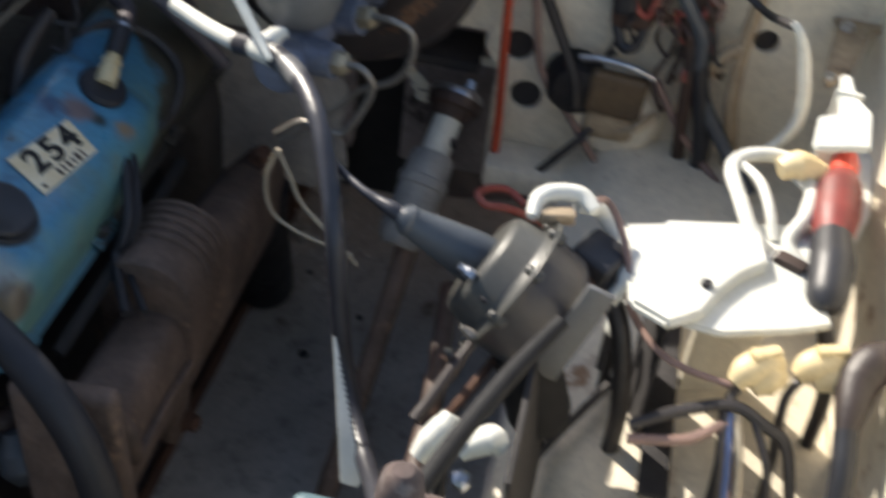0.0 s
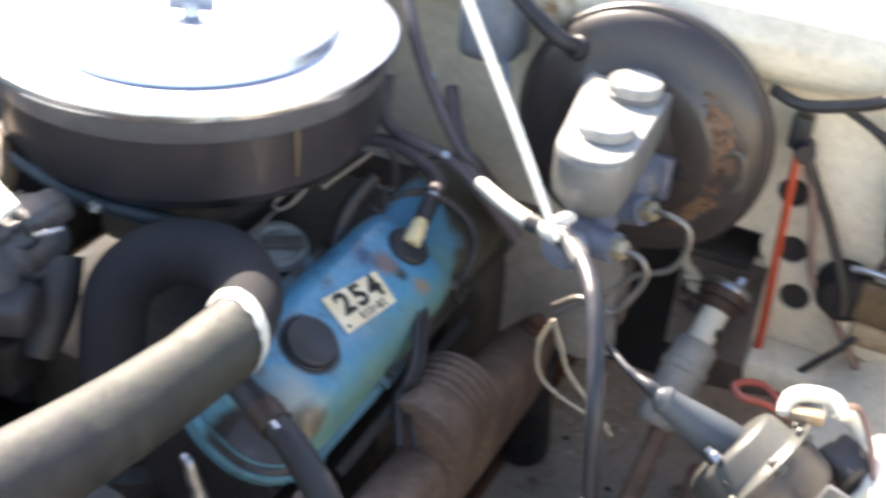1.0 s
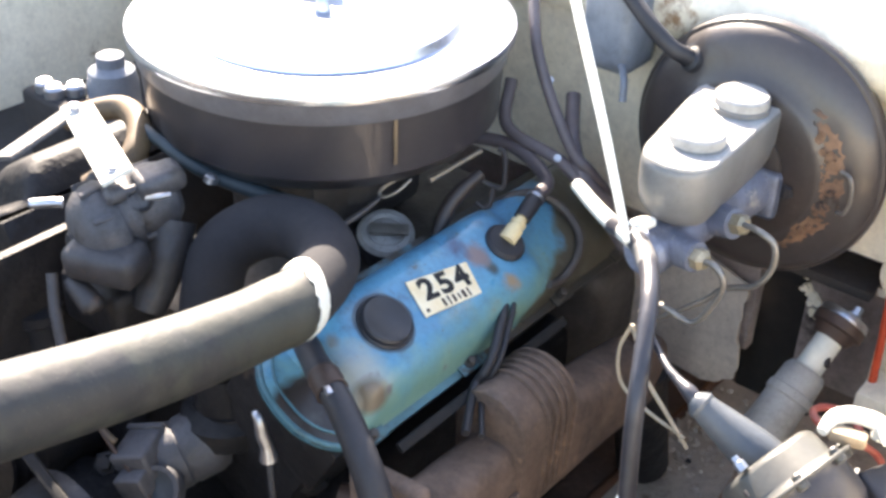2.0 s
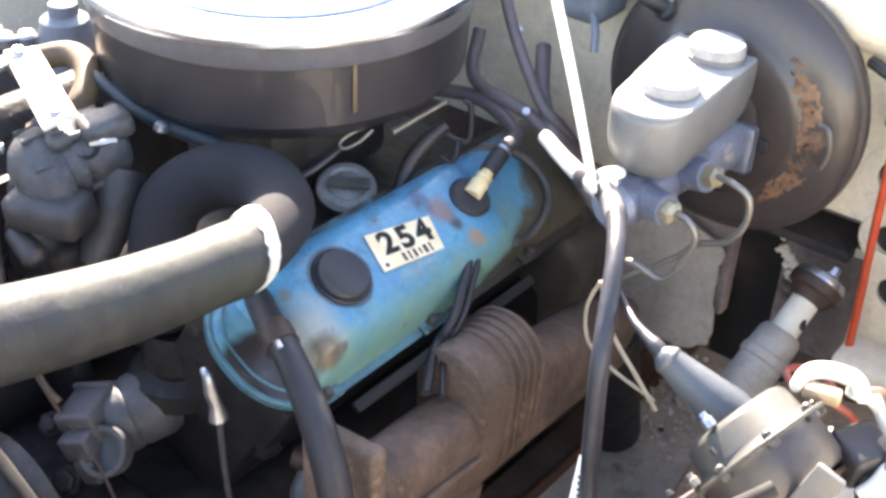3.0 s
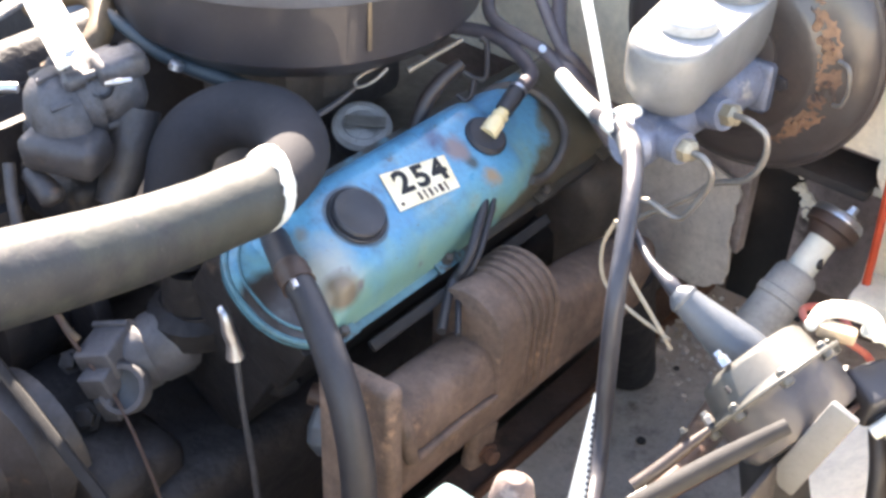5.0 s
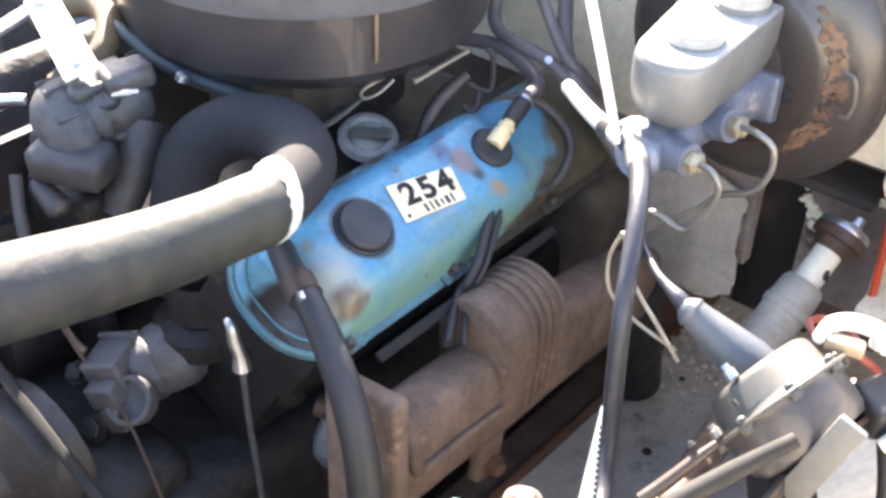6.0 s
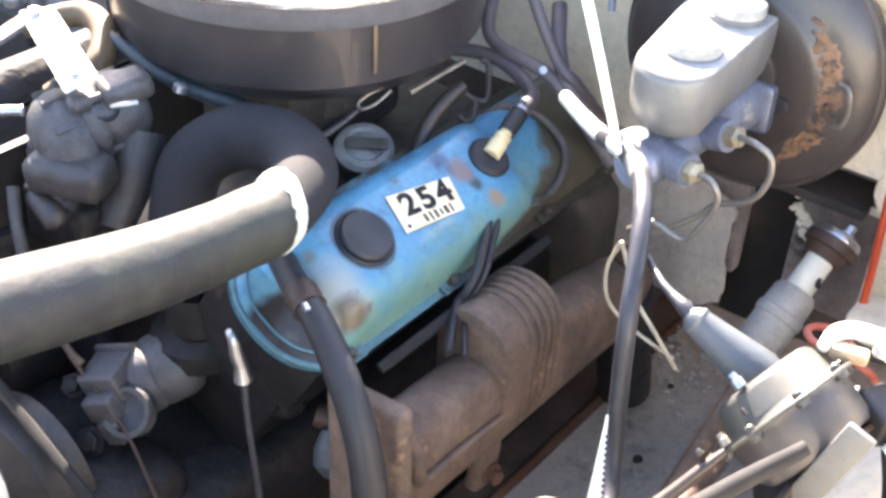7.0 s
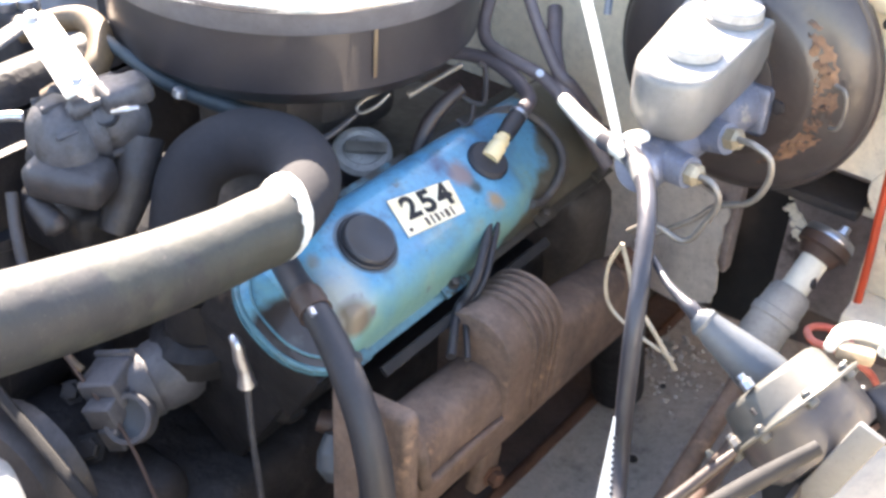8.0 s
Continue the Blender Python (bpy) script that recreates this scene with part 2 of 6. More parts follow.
def spline(pts, per=8):
    """Points of a smooth line through pts."""
    p = [Vector(q) for q in pts]
    p = [2 * p[0] - p[1]] + p + [2 * p[-1] - p[-2]]
    out = []
    for i in range(1, len(p) - 2):
        a, b, c, d = p[i - 1:i + 3]
        for k in range(per):
            t = k / per
            out.append(0.5 * ((2 * b) + (c - a) * t + (2 * a - 5 * b + 4 * c - d) * t * t + (3 * b - a - 3 * c + d) * t ** 3))
    out.append(p[-2])
    return out


def tube(pts, r, segs=10, per=8, bm=None, smooth_line=True, ring=None):
    """A capped tube along pts; r: one radius or one for each of pts. ring=(pitch, depth): corrugation."""
    bm = bm or bmesh.new()
    line = spline(pts, per) if smooth_line else [Vector(q) for q in pts]
    n = len(line)
    if isinstance(r, (int, float)):
        radii = [r] * n
    else:
        radii = [float(np.interp(i * (len(pts) - 1) / (n - 1), range(len(pts)), r)) for i in range(n)]
    if ring:
        radii = [q + (ring[1] if i % ring[0] < ring[0] / 2 else 0) for i, q in enumerate(radii)]
    t = (line[1] - line[0]).normalized()
    side = t.orthogonal().normalized()
    loops = []
    for i, c in enumerate(line):
        t = (line[min(i + 1, n - 1)] - line[max(i - 1, 0)]).normalized()
        side = (side - t * side.dot(t)).normalized()
        up = t.cross(side)
        loops.append([bm.verts.new(c + radii[i] * (math.cos(a) * side + math.sin(a) * up)) for a in (2 * math.pi * k / segs for k in range(segs))])
    for a, b in zip(loops, loops[1:]):
        for k in range(segs):
            bm.faces.new((a[k], a[(k + 1) % segs], b[(k + 1) % segs], b[k]))
    bm.faces.new(loops[0][::-1])
    bm.faces.new(loops[-1])
    return bm


def lathe(profile, origin, axis, segs=32, bm=None, start=None, cap=True):
    """Turn (along, radius) pairs about the axis through origin."""
    bm = bm or bmesh.new()
    o, d = Vector(origin), Vector(axis).normalized()
    u = d.orthogonal().normalized() if start is None else (Vector(start) - d * d.dot(Vector(start))).normalized()
    v = d.cross(u)
    loops = []
    for s, r in profile:
        if r < 1e-6:
            loops.append([bm.verts.new(o + d * s)])
        else:
            loops.append([bm.verts.new(o + d * s + r * (math.cos(a) * u + math.sin(a) * v)) for a in (2 * math.pi * k / segs for k in range(segs))])
    for a, b in zip(loops, loops[1:]):
        for k in range(segs):
            j = (k + 1) % segs
            if len(a) == 1 and len(b) > 1:
                bm.faces.new((a[0], b[j], b[k]))
            elif len(b) == 1 and len(a) > 1:
                bm.faces.new((a[k], a[j], b[0]))
            elif len(a) > 1:
                bm.faces.new((a[k], a[j], b[j], b[k]))
    for lp, flip in ((loops[0], True), (loops[-1], False)):
        if len(lp) > 1 and cap:
            bm.faces.new(lp[::-1] if flip else lp)
    return bm


def axes(origin, x, y):
    """A frame with its x and y axes along the given ways."""
    x = Vector(x).normalized()
    z = x.cross(Vector(y)).normalized()
    y = z.cross(x)
    return Matrix.Translation(origin) @ Matrix((x, y, z)).transposed().to_4x4()


def box(size, m, bevel=0.002, segs=2, bm=None):
    """A bevelled box centred on the frame m."""
    b = bmesh.new()
    bmesh.ops.create_cube(b, size=1)
    bmesh.ops.scale(b, vec=size, verts=b.verts)
    if bevel:
        bmesh.ops.bevel(b, geom=b.edges[:], offset=bevel, segments=segs, affect="EDGES", profile=0.6)
    bmesh.ops.transform(b, matrix=m if isinstance(m, Matrix) else Matrix.Translation(m), verts=b.verts)
    return join(bm, b)


def join(a, b):
    if a is None:
        return b
    me = bpy.data.meshes.new("tmp")
    b.to_mesh(me)
    b.free()
    a.from_mesh(me)
    bpy.data.meshes.remove(me)
    return a


def slab(outline, thick, m, bevel=0.0, bm=None):
    """A flat plate of that outline (x, y of the frame m), its top on the frame's plane."""
    b = bmesh.new()
    top = [b.verts.new((x, y, 0)) for x, y in outline]
    f = b.faces.new(top)
    got = bmesh.ops.extrude_face_region(b, geom=[f])
    bmesh.ops.translate(b, vec=(0, 0, -thick), verts=[g for g in got["geom"] if isinstance(g, bmesh.types.BMVert)])
    if bevel:
        bmesh.ops.bevel(b, geom=b.edges[:], offset=bevel, segments=2, affect="EDGES")
    bmesh.ops.transform(b, matrix=m, verts=b.verts)
    return join(bm, b)


def bolt(at, way, r=0.006, h=0.005, parent=None, mat="steel", name="bolt"):
    b = lathe([(0, r * 1.5), (0.0015, r * 1.5), (0.0015, r), (h, r), (h + 0.001, r * 0.8)], at, way, 6)
    return part(name, b, mat, parent, smooth=False)


def sheet(fn, nu, nv, thick, way):
    """A panel of nu by nv cells through fn(u, v), with thickness along way."""
    b = bmesh.new()
    w = Vector(way) * thick
    a = [[b.verts.new(Vector(fn(i / nu, j / nv))) for j in range(nv + 1)] for i in range(nu + 1)]
    c = [[b.verts.new(v.co + w) for v in row] for row in a]
    for i in range(nu):
        for j in range(nv):
            b.faces.new((a[i][j], a[i + 1][j], a[i + 1][j + 1], a[i][j + 1]))
            b.faces.new((c[i][j], c[i][j + 1], c[i + 1][j + 1], c[i + 1][j]))
    rim = [(i, 0) for i in range(nu)] + [(nu, j) for j in range(nv)] + [(i, nv) for i in range(nu, 0, -1)] + [(0, j) for j in range(nv, 0, -1)]
    for p, q in zip(rim, rim[1:] + rim[:1]):
        b.faces.new((a[p[0]][p[1]], c[p[0]][p[1]], c[q[0]][q[1]], a[q[0]][q[1]]))
    return b


# ---- ground and body shell ----
def ground_height(u, v):
    x, y = (u - 0.5) * 2, (v - 0.5) * 2
    return (x * abs(x) ** 2 * 3000, y * abs(y) ** 2 * 3000, -0.02)


single("ground", sheet(ground_height, 24, 24, 0.1, (0, 0, -1)), "ground", "dusty bare ground under the vehicle", "ground", kind="structure")


def firewall():
    """Upper firewall with three round holes and a wide one, as a plate with cut rims."""
    y = 0.37
    holes = [(0.322, 0.937, 0.0165), (0.307, 0.991, 0.0165), (0.294, 1.055, 0.0165), (0.536, 1.045, 0.012), (0.48, 1.075, 0.008)]
    b = bmesh.new()
    # a grid of cells; the cells on a hole are left out and a rim is set in
    xs = np.linspace(-0.75, 0.8, 156)
    zs = np.linspace(0.84, 1.2, 37)
    verts = {}

    def vert(i, k, back):
        key = (i, k, back)
        if key not in verts:
            verts[key] = b.verts.new((xs[i], y + (0.004 if back else 0) + 0.0, zs[k]))
        return verts[key]

    for i in range(155):
        for k in range(36):
            cx, cz = (xs[i] + xs[i + 1]) / 2, (zs[k] + zs[k + 1]) / 2
            # the opening under the booster shows grey backing in place of the booster's shadow
            if (cx < 0.272 and cz < 0.955) or (0.15 < cx < 0.286 and cz < 0.998):
                continue
            if any(math.hypot(cx - hx, cz - hz) < hr + 0.007 for hx, hz, hr in holes):
                continue
            b.faces.new((vert(i, k, 0), vert(i + 1, k, 0), vert(i + 1, k + 1, 0), vert(i, k + 1, 0)))
            b.faces.new((vert(i, k, 1), vert(i, k + 1, 1), vert(i + 1, k + 1, 1), vert(i + 1, k, 1)))
    wall = single("firewall", b, "cream", "cream painted steel firewall with round punched holes", "firewall", kind="structure")
    for hx, hz, hr in holes:
        rim = lathe([(0.001, hr + 0.0165), (-0.0012, hr + 0.015), (-0.0016, hr + 0.003), (-0.0008, hr), (0.010, hr - 0.001)], (hx, y, hz), (0, 1, 0), 24, cap=False)
        part("hole_rim", rim, "cream", wall)
        # dark disc set in to imitate the shade inside the hole
        part("hole_shade", lathe([(0.004, hr - 0.0005), (0.006, hr - 0.002), (0.006, 0.0)], (hx, y, hz), (0, 1, 0), 24), "dark", wall)
    return wall


wall = firewall()
# backing boards whose grey imitates shade under the booster and haze behind the engine
single("firewall_back", box((0.902, 0.02, 0.45), (-0.324, 0.45, 1.0), 0.003), "backing_grey", "grey backing behind the firewall, toned to imitate shade and haze", "insulation", kind="structure")
single("firewall_back", box((0.64, 0.02, 0.45), (0.505, 0.45, 1.0), 0.003), "backing_grey", "grey backing behind the firewall, toned to imitate shade and haze", "insulation", kind="structure")
# near-black board gives the torn hole its deep shade by colour
single("hole_shade_board", box((0.10, 0.02, 0.50), (0.156, 0.49, 0.94), 0.003), "belt", "near-black board imitating the shade inside the torn hole", "recess", kind="structure")
single("toe_board", box((1.6, 0.02, 0.9), (0.0, 0.64, 0.56), 0.003), "sump", "brown undercoated sloping toe board", "toe board", kind="structure")
single("firewall_step", box((1.1, 0.07, 0.012), (-0.28, 0.412, 0.95), 0.003), "dark", "dark underside of the firewall step", "firewall", kind="structure")


def ragged_plate():
    r = random.Random(4)
    pts = [(-0.06, 0.715), (0.03, 0.728), (0.085, 0.722)]
    right = [(0.104, 0.728), (0.124, 0.742), (0.128, 0.765), (0.124, 0.80), (0.122, 0.83), (0.120, 0.852), (0.129, 0.866), (0.120, 0.878), (0.10, 0.884)]
    for (x, z), (x2, z2) in zip(right, right[1:]):
        for k in range(3):
            f = (k + r.uniform(-0.2, 0.2)) / 3
            pts.append((x + (x2 - x) * f + r.gauss(0, 0.0014), z + (z2 - z) * f))
    pts += [(0.04, 0.905), (-0.06, 0.90)]
    m = Matrix.Translation((0, 0.42, 0)) @ Matrix.Rotation(radians(90), 4, "X")
    return slab(pts, 0.004, m)


single("ragged_panel", ragged_plate(), "panel", "greyish steel panel with a torn rusty edge", "panel", kind="structure", smooth=False)


def torn_lip():
    """Flakes of the torn cream edge that still hang beside the steering shaft."""
    r = random.Random(21)
    b = None
    for k in range(15):
        x, z = 0.192 + 0.026 * (k / 14) + r.gauss(0, 0.004), 0.928 - 0.036 * (k / 14) + r.gauss(0, 0.003)
        n, q = r.randint(5, 8), r.uniform(0.003, 0.0075)
        pts = [(x + q * r.uniform(0.4, 1.2) * math.cos(math.tau * j / n), z + q * r.uniform(0.5, 1.4) * math.sin(math.tau * j / n)) for j in range(n)]
        b = slab(pts, 0.003, Matrix.Translation((0, 0.395 + r.uniform(-0.004, 0.004), 0)) @ Matrix.Rotation(radians(90), 4, "X"), bm=b)
    b = slab([(0.17, 0.945), (0.30, 0.945), (0.30, 0.955), (0.222, 0.951), (0.19, 0.957), (0.17, 0.954)], 0.003, Matrix.Translation((0, 0.395, 0)) @ Matrix.Rotation(radians(90), 4, "X"), bm=b)
    return b


single("torn_lip", torn_lip(), "cream", "torn cream flakes of the firewall lip", "firewall", kind="structure", smooth=False)
# added dark board hides the sunlit ground and imitates shade beneath
single("underpan", box((1.5, 1.36, 0.01), (-0.09, -0.03, 0.43), 0.002), "dark", "dark board standing in for the shade below the engine", "underpan", kind="structure")


def cowl():
    prof = [(0.372, 1.168), (0.352, 1.172), (0.338, 1.19), (0.337, 1.212), (0.35, 1.234), (0.375, 1.248), (0.45, 1.258), (0.62, 1.27), (0.85, 1.29)]

    def fn(u, v):
        k = v * (len(prof) - 1)
        i = min(int(k), len(prof) - 2)
        f = k - i
        x = -0.85 + 1.75 * u
        return (x, prof[i][0] * (1 - f) + prof[i + 1][0] * f, prof[i][1] * (1 - f) + prof[i + 1][1] * f + 0.004 * math.sin(x * 3))
    return sheet(fn, 30, 32, 0.003, (0, 0.3, -1))


single("cowl", cowl(), "cream", "pale cream rolled cowl panel in sunlight", "cowl", kind="structure")


def wheelhouse():
    def fn(u, v):
        x = 0.375 + 0.245 * u
        y = -0.75 + 1.12 * v
        z = 0.90 + 0.02 * math.sin(u * 2.5) - 0.10 * max(0, 0.2 - u) - 0.02 * max(0, -y) ** 1.5
        return (x, y, z)
    return sheet(fn, 16, 40, 0.004, (0, 0, -1))


single("inner_fender", wheelhouse(), "cream", "cream painted inner fender ledge with dust", "inner fender", kind="structure")
single("inner_fender_drop", box((0.004, 1.12, 0.34), (0.373, -0.19, 0.708), 0.001), "apron", "dusty steel inner fender skirt", "inner fender", kind="structure")
single("fender_wall", sheet(lambda u, v: (0.622 + 0.02 * v * v, -0.78 + 1.16 * u, 0.90 + 0.30 * v), 24, 12, 0.004, (1, 0, 0)), "cream",
       "pale fender side panel of the engine bay", "fender", kind="structure")
single("fender_ledge", box((0.35, 0.055, 0.03), (0.47, 0.343, 0.865), 0.008), "cream", "cream ledge along the foot of the firewall", "ledge", kind="structure")


def apron():
    def fn(u, v):
        x = 0.03 + 0.345 * u
        y = -0.10 + 0.73 * v
        return (x, y, 0.575 + 0.05 * u * u + 0.004 * math.sin(y * 18) + 0.01 * (1 - v))
    return sheet(fn, 18, 30, 0.004, (0, 0, -1))


ap = single("splash_apron", apron(), "apron", "grey dusty splash apron below the engine", "apron", kind="structure")
for x, y, r in ((0.124, 0.282, 0.006), (0.09, 0.42, 0.004), (0.17, 0.36, 0.004)):
    part("drain_hole", lathe([(0, r), (0.002, r * 0.9)], (x, y, 0.589), (0, 0, 1), 12), "dark", ap)
part("rolled_edge", tube([(0.03, -0.10, 0.587), (0.03, 0.2, 0.583), (0.03, 0.62, 0.577)], 0.007, 10), "rust", ap, "rusty rolled edge")
single("frame_rail", box((0.05, 1.5, 0.10), (0.005, -0.05, 0.53), 0.006), "sump", "brown greasy chassis frame rail", "frame rail", kind="structure")
single("far_fender_wall", box((0.02, 1.5, 0.78), (-0.80, -0.06, 0.81), 0.004), "cream", "far inner fender wall of the engine bay", "fender", kind="structure")
single("far_fender_ledge", box((0.32, 1.15, 0.02), (-0.63, -0.2, 0.92), 0.004), "dark", "dark far inner fender ledge of the engine bay", "inner fender", kind="structure")

# ---- engine ----
A = radians(30)
N = Vector((math.sin(A), 0, math.cos(A)))
U = Vector((math.cos(A), 0, -math.sin(A)))
PC = Vector((-0.004, 0, 1.018))


def C(u, y, n):
    """A place on the near cylinder bank: across, along, out of the cover's top."""
    return PC + U * u + Vector((0, y, 0)) + N * n


def bank_box(u0, u1, y0, y1, n0, n1, bevel=0.004):
    m = axes(C((u0 + u1) / 2, (y0 + y1) / 2, (n0 + n1) / 2), U, (0, 1, 0))
    return box((u1 - u0, y1 - y0, n1 - n0), m, bevel)


block = thing("engine_block", (-0.25, 0.05, 0.50), "dark oily cast-iron engine block with cylinder heads", "engine")
part("crankcase", box((0.36, 0.62, 0.28), (-0.24, 0.06, 0.64), 0.03, 3), "iron", block)
part("cylinder_head", bank_box(-0.065, 0.058, -0.15, 0.33, -0.125, -0.054), "iron", block)
part("lower_head", bank_box(-0.075, 0.045, -0.14, 0.33, -0.26, -0.13), "iron", block)
part("intake_manifold", box((0.195, 0.42, 0.10), (-0.1775, 0.09, 0.915), 0.02), "grime", block)
# split off and coloured near-black so a stray sun patch reads as shade
part("far_runner", box((0.06, 0.42, 0.09), (-0.306, 0.09, 0.912), 0.02), "belt", block, "far runner of the intake, near-black in place of shade")
# unseen box added behind the block to stop sun leaking below
part("bell_housing", box((0.40, 0.30, 0.36), (-0.22, 0.49, 0.68), 0.05, 3), "grime", block)
part("timing_cover", box((0.22, 0.10, 0.24), (-0.20, -0.24, 0.69), 0.03, 3), "iron", block)

cover = thing("valve_cover", C(0, 0.05, -0.049), "grimy bright blue rocker cover with a paper number label", "valve cover")


def cover_shell():
    prof = [(-0.060, -0.045), (-0.058, -0.028), (-0.053, -0.012), (-0.045, -0.003), (-0.034, 0.0), (0.0, 0.0008), (0.024, 0.0), (0.036, -0.003),
            (0.046, -0.012), (0.054, -0.027), (0.060, -0.045)]
    stations = [(-0.167, 0.06, 0.40), (-0.163, 0.10, 0.62), (-0.154, 0.11, 0.80), (-0.140, 0.12, 0.93), (-0.130, 0.18, 0.97), (-0.124, 0.40, 0.975), (-0.117, 0.70, 0.98), (-0.108, 0.90, 0.99),
                (-0.097, 0.98, 1.0), (-0.085, 1.0, 1.0), (-0.04, 1.0, 1.0), (0.04, 1.0, 1.0), (0.10, 1.0, 1.0), (0.122, 0.99, 1.0), (0.134, 0.94, 0.99), (0.144, 0.82, 0.985), (0.152, 0.76, 0.98),
                (0.20, 0.75, 0.98), (0.218, 0.70, 0.98), (0.226, 0.62, 0.98), (0.234, 0.66, 0.98), (0.29, 0.64, 0.98), (0.305, 0.45, 0.95), (0.312, 0.05, 0.9)]
    b = bmesh.new()
    rings = []
    for y, h, w in stations:
        rings.append([b.verts.new(C(u * w, y, -0.045 + (n + 0.045) * h)) for u, n in prof])
    for p, q in zip(rings, rings[1:]):
        for k in range(len(prof) - 1):
            b.faces.new((p[k], p[k + 1], q[k + 1], q[k]))
    b.faces.new(rings[0])
    b.faces.new(rings[-1][::-1])
    return b


def cover_material():
    """Blue paint that turns to teal grime down the outer side and to dark brown towards the back, with bare worn
    patches.
    """
    m = M["blue"]
    n, l = m.node_tree.nodes, m.node_tree.links
    bsdf = n["Principled BSDF"]
    old = bsdf.inputs["Base Color"].links[0].from_socket
    co = n.new("ShaderNodeTexCoord").outputs["Object"]
    sep = n.new("ShaderNodeSeparateXYZ")
    l.new(co, sep.inputs[0])
    t = n.new("ShaderNodeTexNoise")
    t.inputs["Scale"].default_value = 38
    t.inputs["Detail"].default_value = 8
    l.new(co, t.inputs["Vector"])

    def spread(socket, a, b, colour, sofar, amount, soft):
        r = n.new("ShaderNodeMapRange")
        r.inputs["From Min"].default_value, r.inputs["From Max"].default_value = a, b
        l.new(socket, r.inputs["Value"])
        s = n.new("ShaderNodeMath")
        s.operation = "MULTIPLY_ADD"
        lift = n.new("ShaderNodeMath")
        lift.operation = "ADD"
        l.new(t.outputs["Fac"], lift.inputs[0])
        lift.inputs[1].default_value = 0.5 / amount - 0.5
        l.new(lift.outputs[0], s.inputs[0])
        s.inputs[1].default_value = amount
        l.new(r.outputs[0], s.inputs[2])
        r2 = n.new("ShaderNodeMapRange")
        r2.inputs["From Min"].default_value, r2.inputs["From Max"].default_value = 1.0 - soft, 1.0 + soft
        l.new(s.outputs[0], r2.inputs["Value"])
        x = n.new("ShaderNodeMix")
        x.data_type = "RGBA"
        l.new(r2.outputs[0], x.inputs[0])
        l.new(sofar, x.inputs[6])
        x.inputs[7].default_value = colour
        return x.outputs[2]
    c = spread(sep.outputs[2], 0.040, -0.010, srgb(108, 148, 138), old, 1.6, 0.45)
    # dark brown from behind the breather to the back edge
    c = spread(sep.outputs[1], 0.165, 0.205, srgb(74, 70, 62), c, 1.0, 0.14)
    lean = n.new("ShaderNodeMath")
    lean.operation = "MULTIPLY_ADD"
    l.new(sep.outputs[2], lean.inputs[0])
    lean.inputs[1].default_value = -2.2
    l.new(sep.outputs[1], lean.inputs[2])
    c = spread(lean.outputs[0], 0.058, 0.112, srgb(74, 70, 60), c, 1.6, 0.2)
    ring = n.new("ShaderNodeVectorMath")
    ring.operation = "DISTANCE"
    ring.inputs[1].default_value = tuple(C(-0.006, -0.057, 0) - C(0, 0.05, -0.049))
    l.new(co, ring.inputs[0])
    c = spread(ring.outputs["Value"], 0.0335, 0.027, srgb(48, 70, 84), c, 0.9, 0.2)
    # front tray: oil stain with the recess's shadow painted into the same dark brown
    end = n.new("ShaderNodeVectorMath")
    end.operation = "DISTANCE"
    end.inputs[1].default_value = tuple(C(0.022, -0.150, -0.040) - C(0, 0.05, -0.049))
    l.new(co, end.inputs[0])
    c = spread(end.outputs["Value"], 0.052, 0.030, srgb(50, 44, 41), c, 1.0, 0.22)
    # worn and stained spots: place across, along and out of the cover, reach, core, colour, raggedness, softness
    for u, y, h, reach, core, colour, amount, soft in ((0.016, -0.112, -0.004, 0.036, 0.004, srgb(150, 160, 158), 0.9, 0.45), (0.040, -0.112, -0.010, 0.023, 0.010, srgb(98, 90, 78), 0.7, 0.35),
                                                       (0.0275, 0.092, 0.0, 0.020, 0.0, srgb(146, 126, 104), 1.5, 0.25), (0.0088, 0.0838, 0.0, 0.014, 0.0, srgb(58, 70, 72), 1.2, 0.3),
                                                       (-0.0132, 0.079, 0.0, 0.024, 0.0, srgb(120, 104, 104), 1.6, 0.25), (-0.0270, 0.0650, 0.0, 0.022, 0.0, srgb(44, 66, 100), 1.7, 0.22),
                                                       (-0.021, -0.1104, 0.0, 0.012, 0.0, srgb(112, 112, 108), 1.2, 0.25)):
        d = n.new("ShaderNodeVectorMath")
        d.operation = "DISTANCE"
        d.inputs[1].default_value = tuple(C(u, y, h) - C(0, 0.05, -0.049))
        l.new(co, d.inputs[0])
        c = spread(d.outputs["Value"], reach, core, colour, c, amount, soft)
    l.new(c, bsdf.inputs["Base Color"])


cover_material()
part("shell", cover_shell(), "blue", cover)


def rounded(u0, u1, y0, y1, r, k=8):
    pts = []
    for cx, cy, a0 in ((u1 - r, y1 - r, 0), (u0 + r, y1 - r, 90), (u0 + r, y0 + r, 180), (u1 - r, y0 + r, 270)):
        for j in range(k + 1):
            a = radians(a0 + 90 * j / k)
            pts.append((cx + r * math.cos(a), cy + r * math.sin(a)))
    return pts


part("flange", slab(rounded(-0.069, 0.067, -0.172, 0.325, 0.062), 0.004, axes(C(0, 0, -0.045), U, (0, 1, 0)), 0.001), "blue_side", cover, "blue pressed flange with a worn edge")
part("gasket", slab(rounded(-0.067, 0.064, -0.168, 0.322, 0.060), 0.004, axes(C(0, 0, -0.0492), U, (0, 1, 0))), "black", cover)

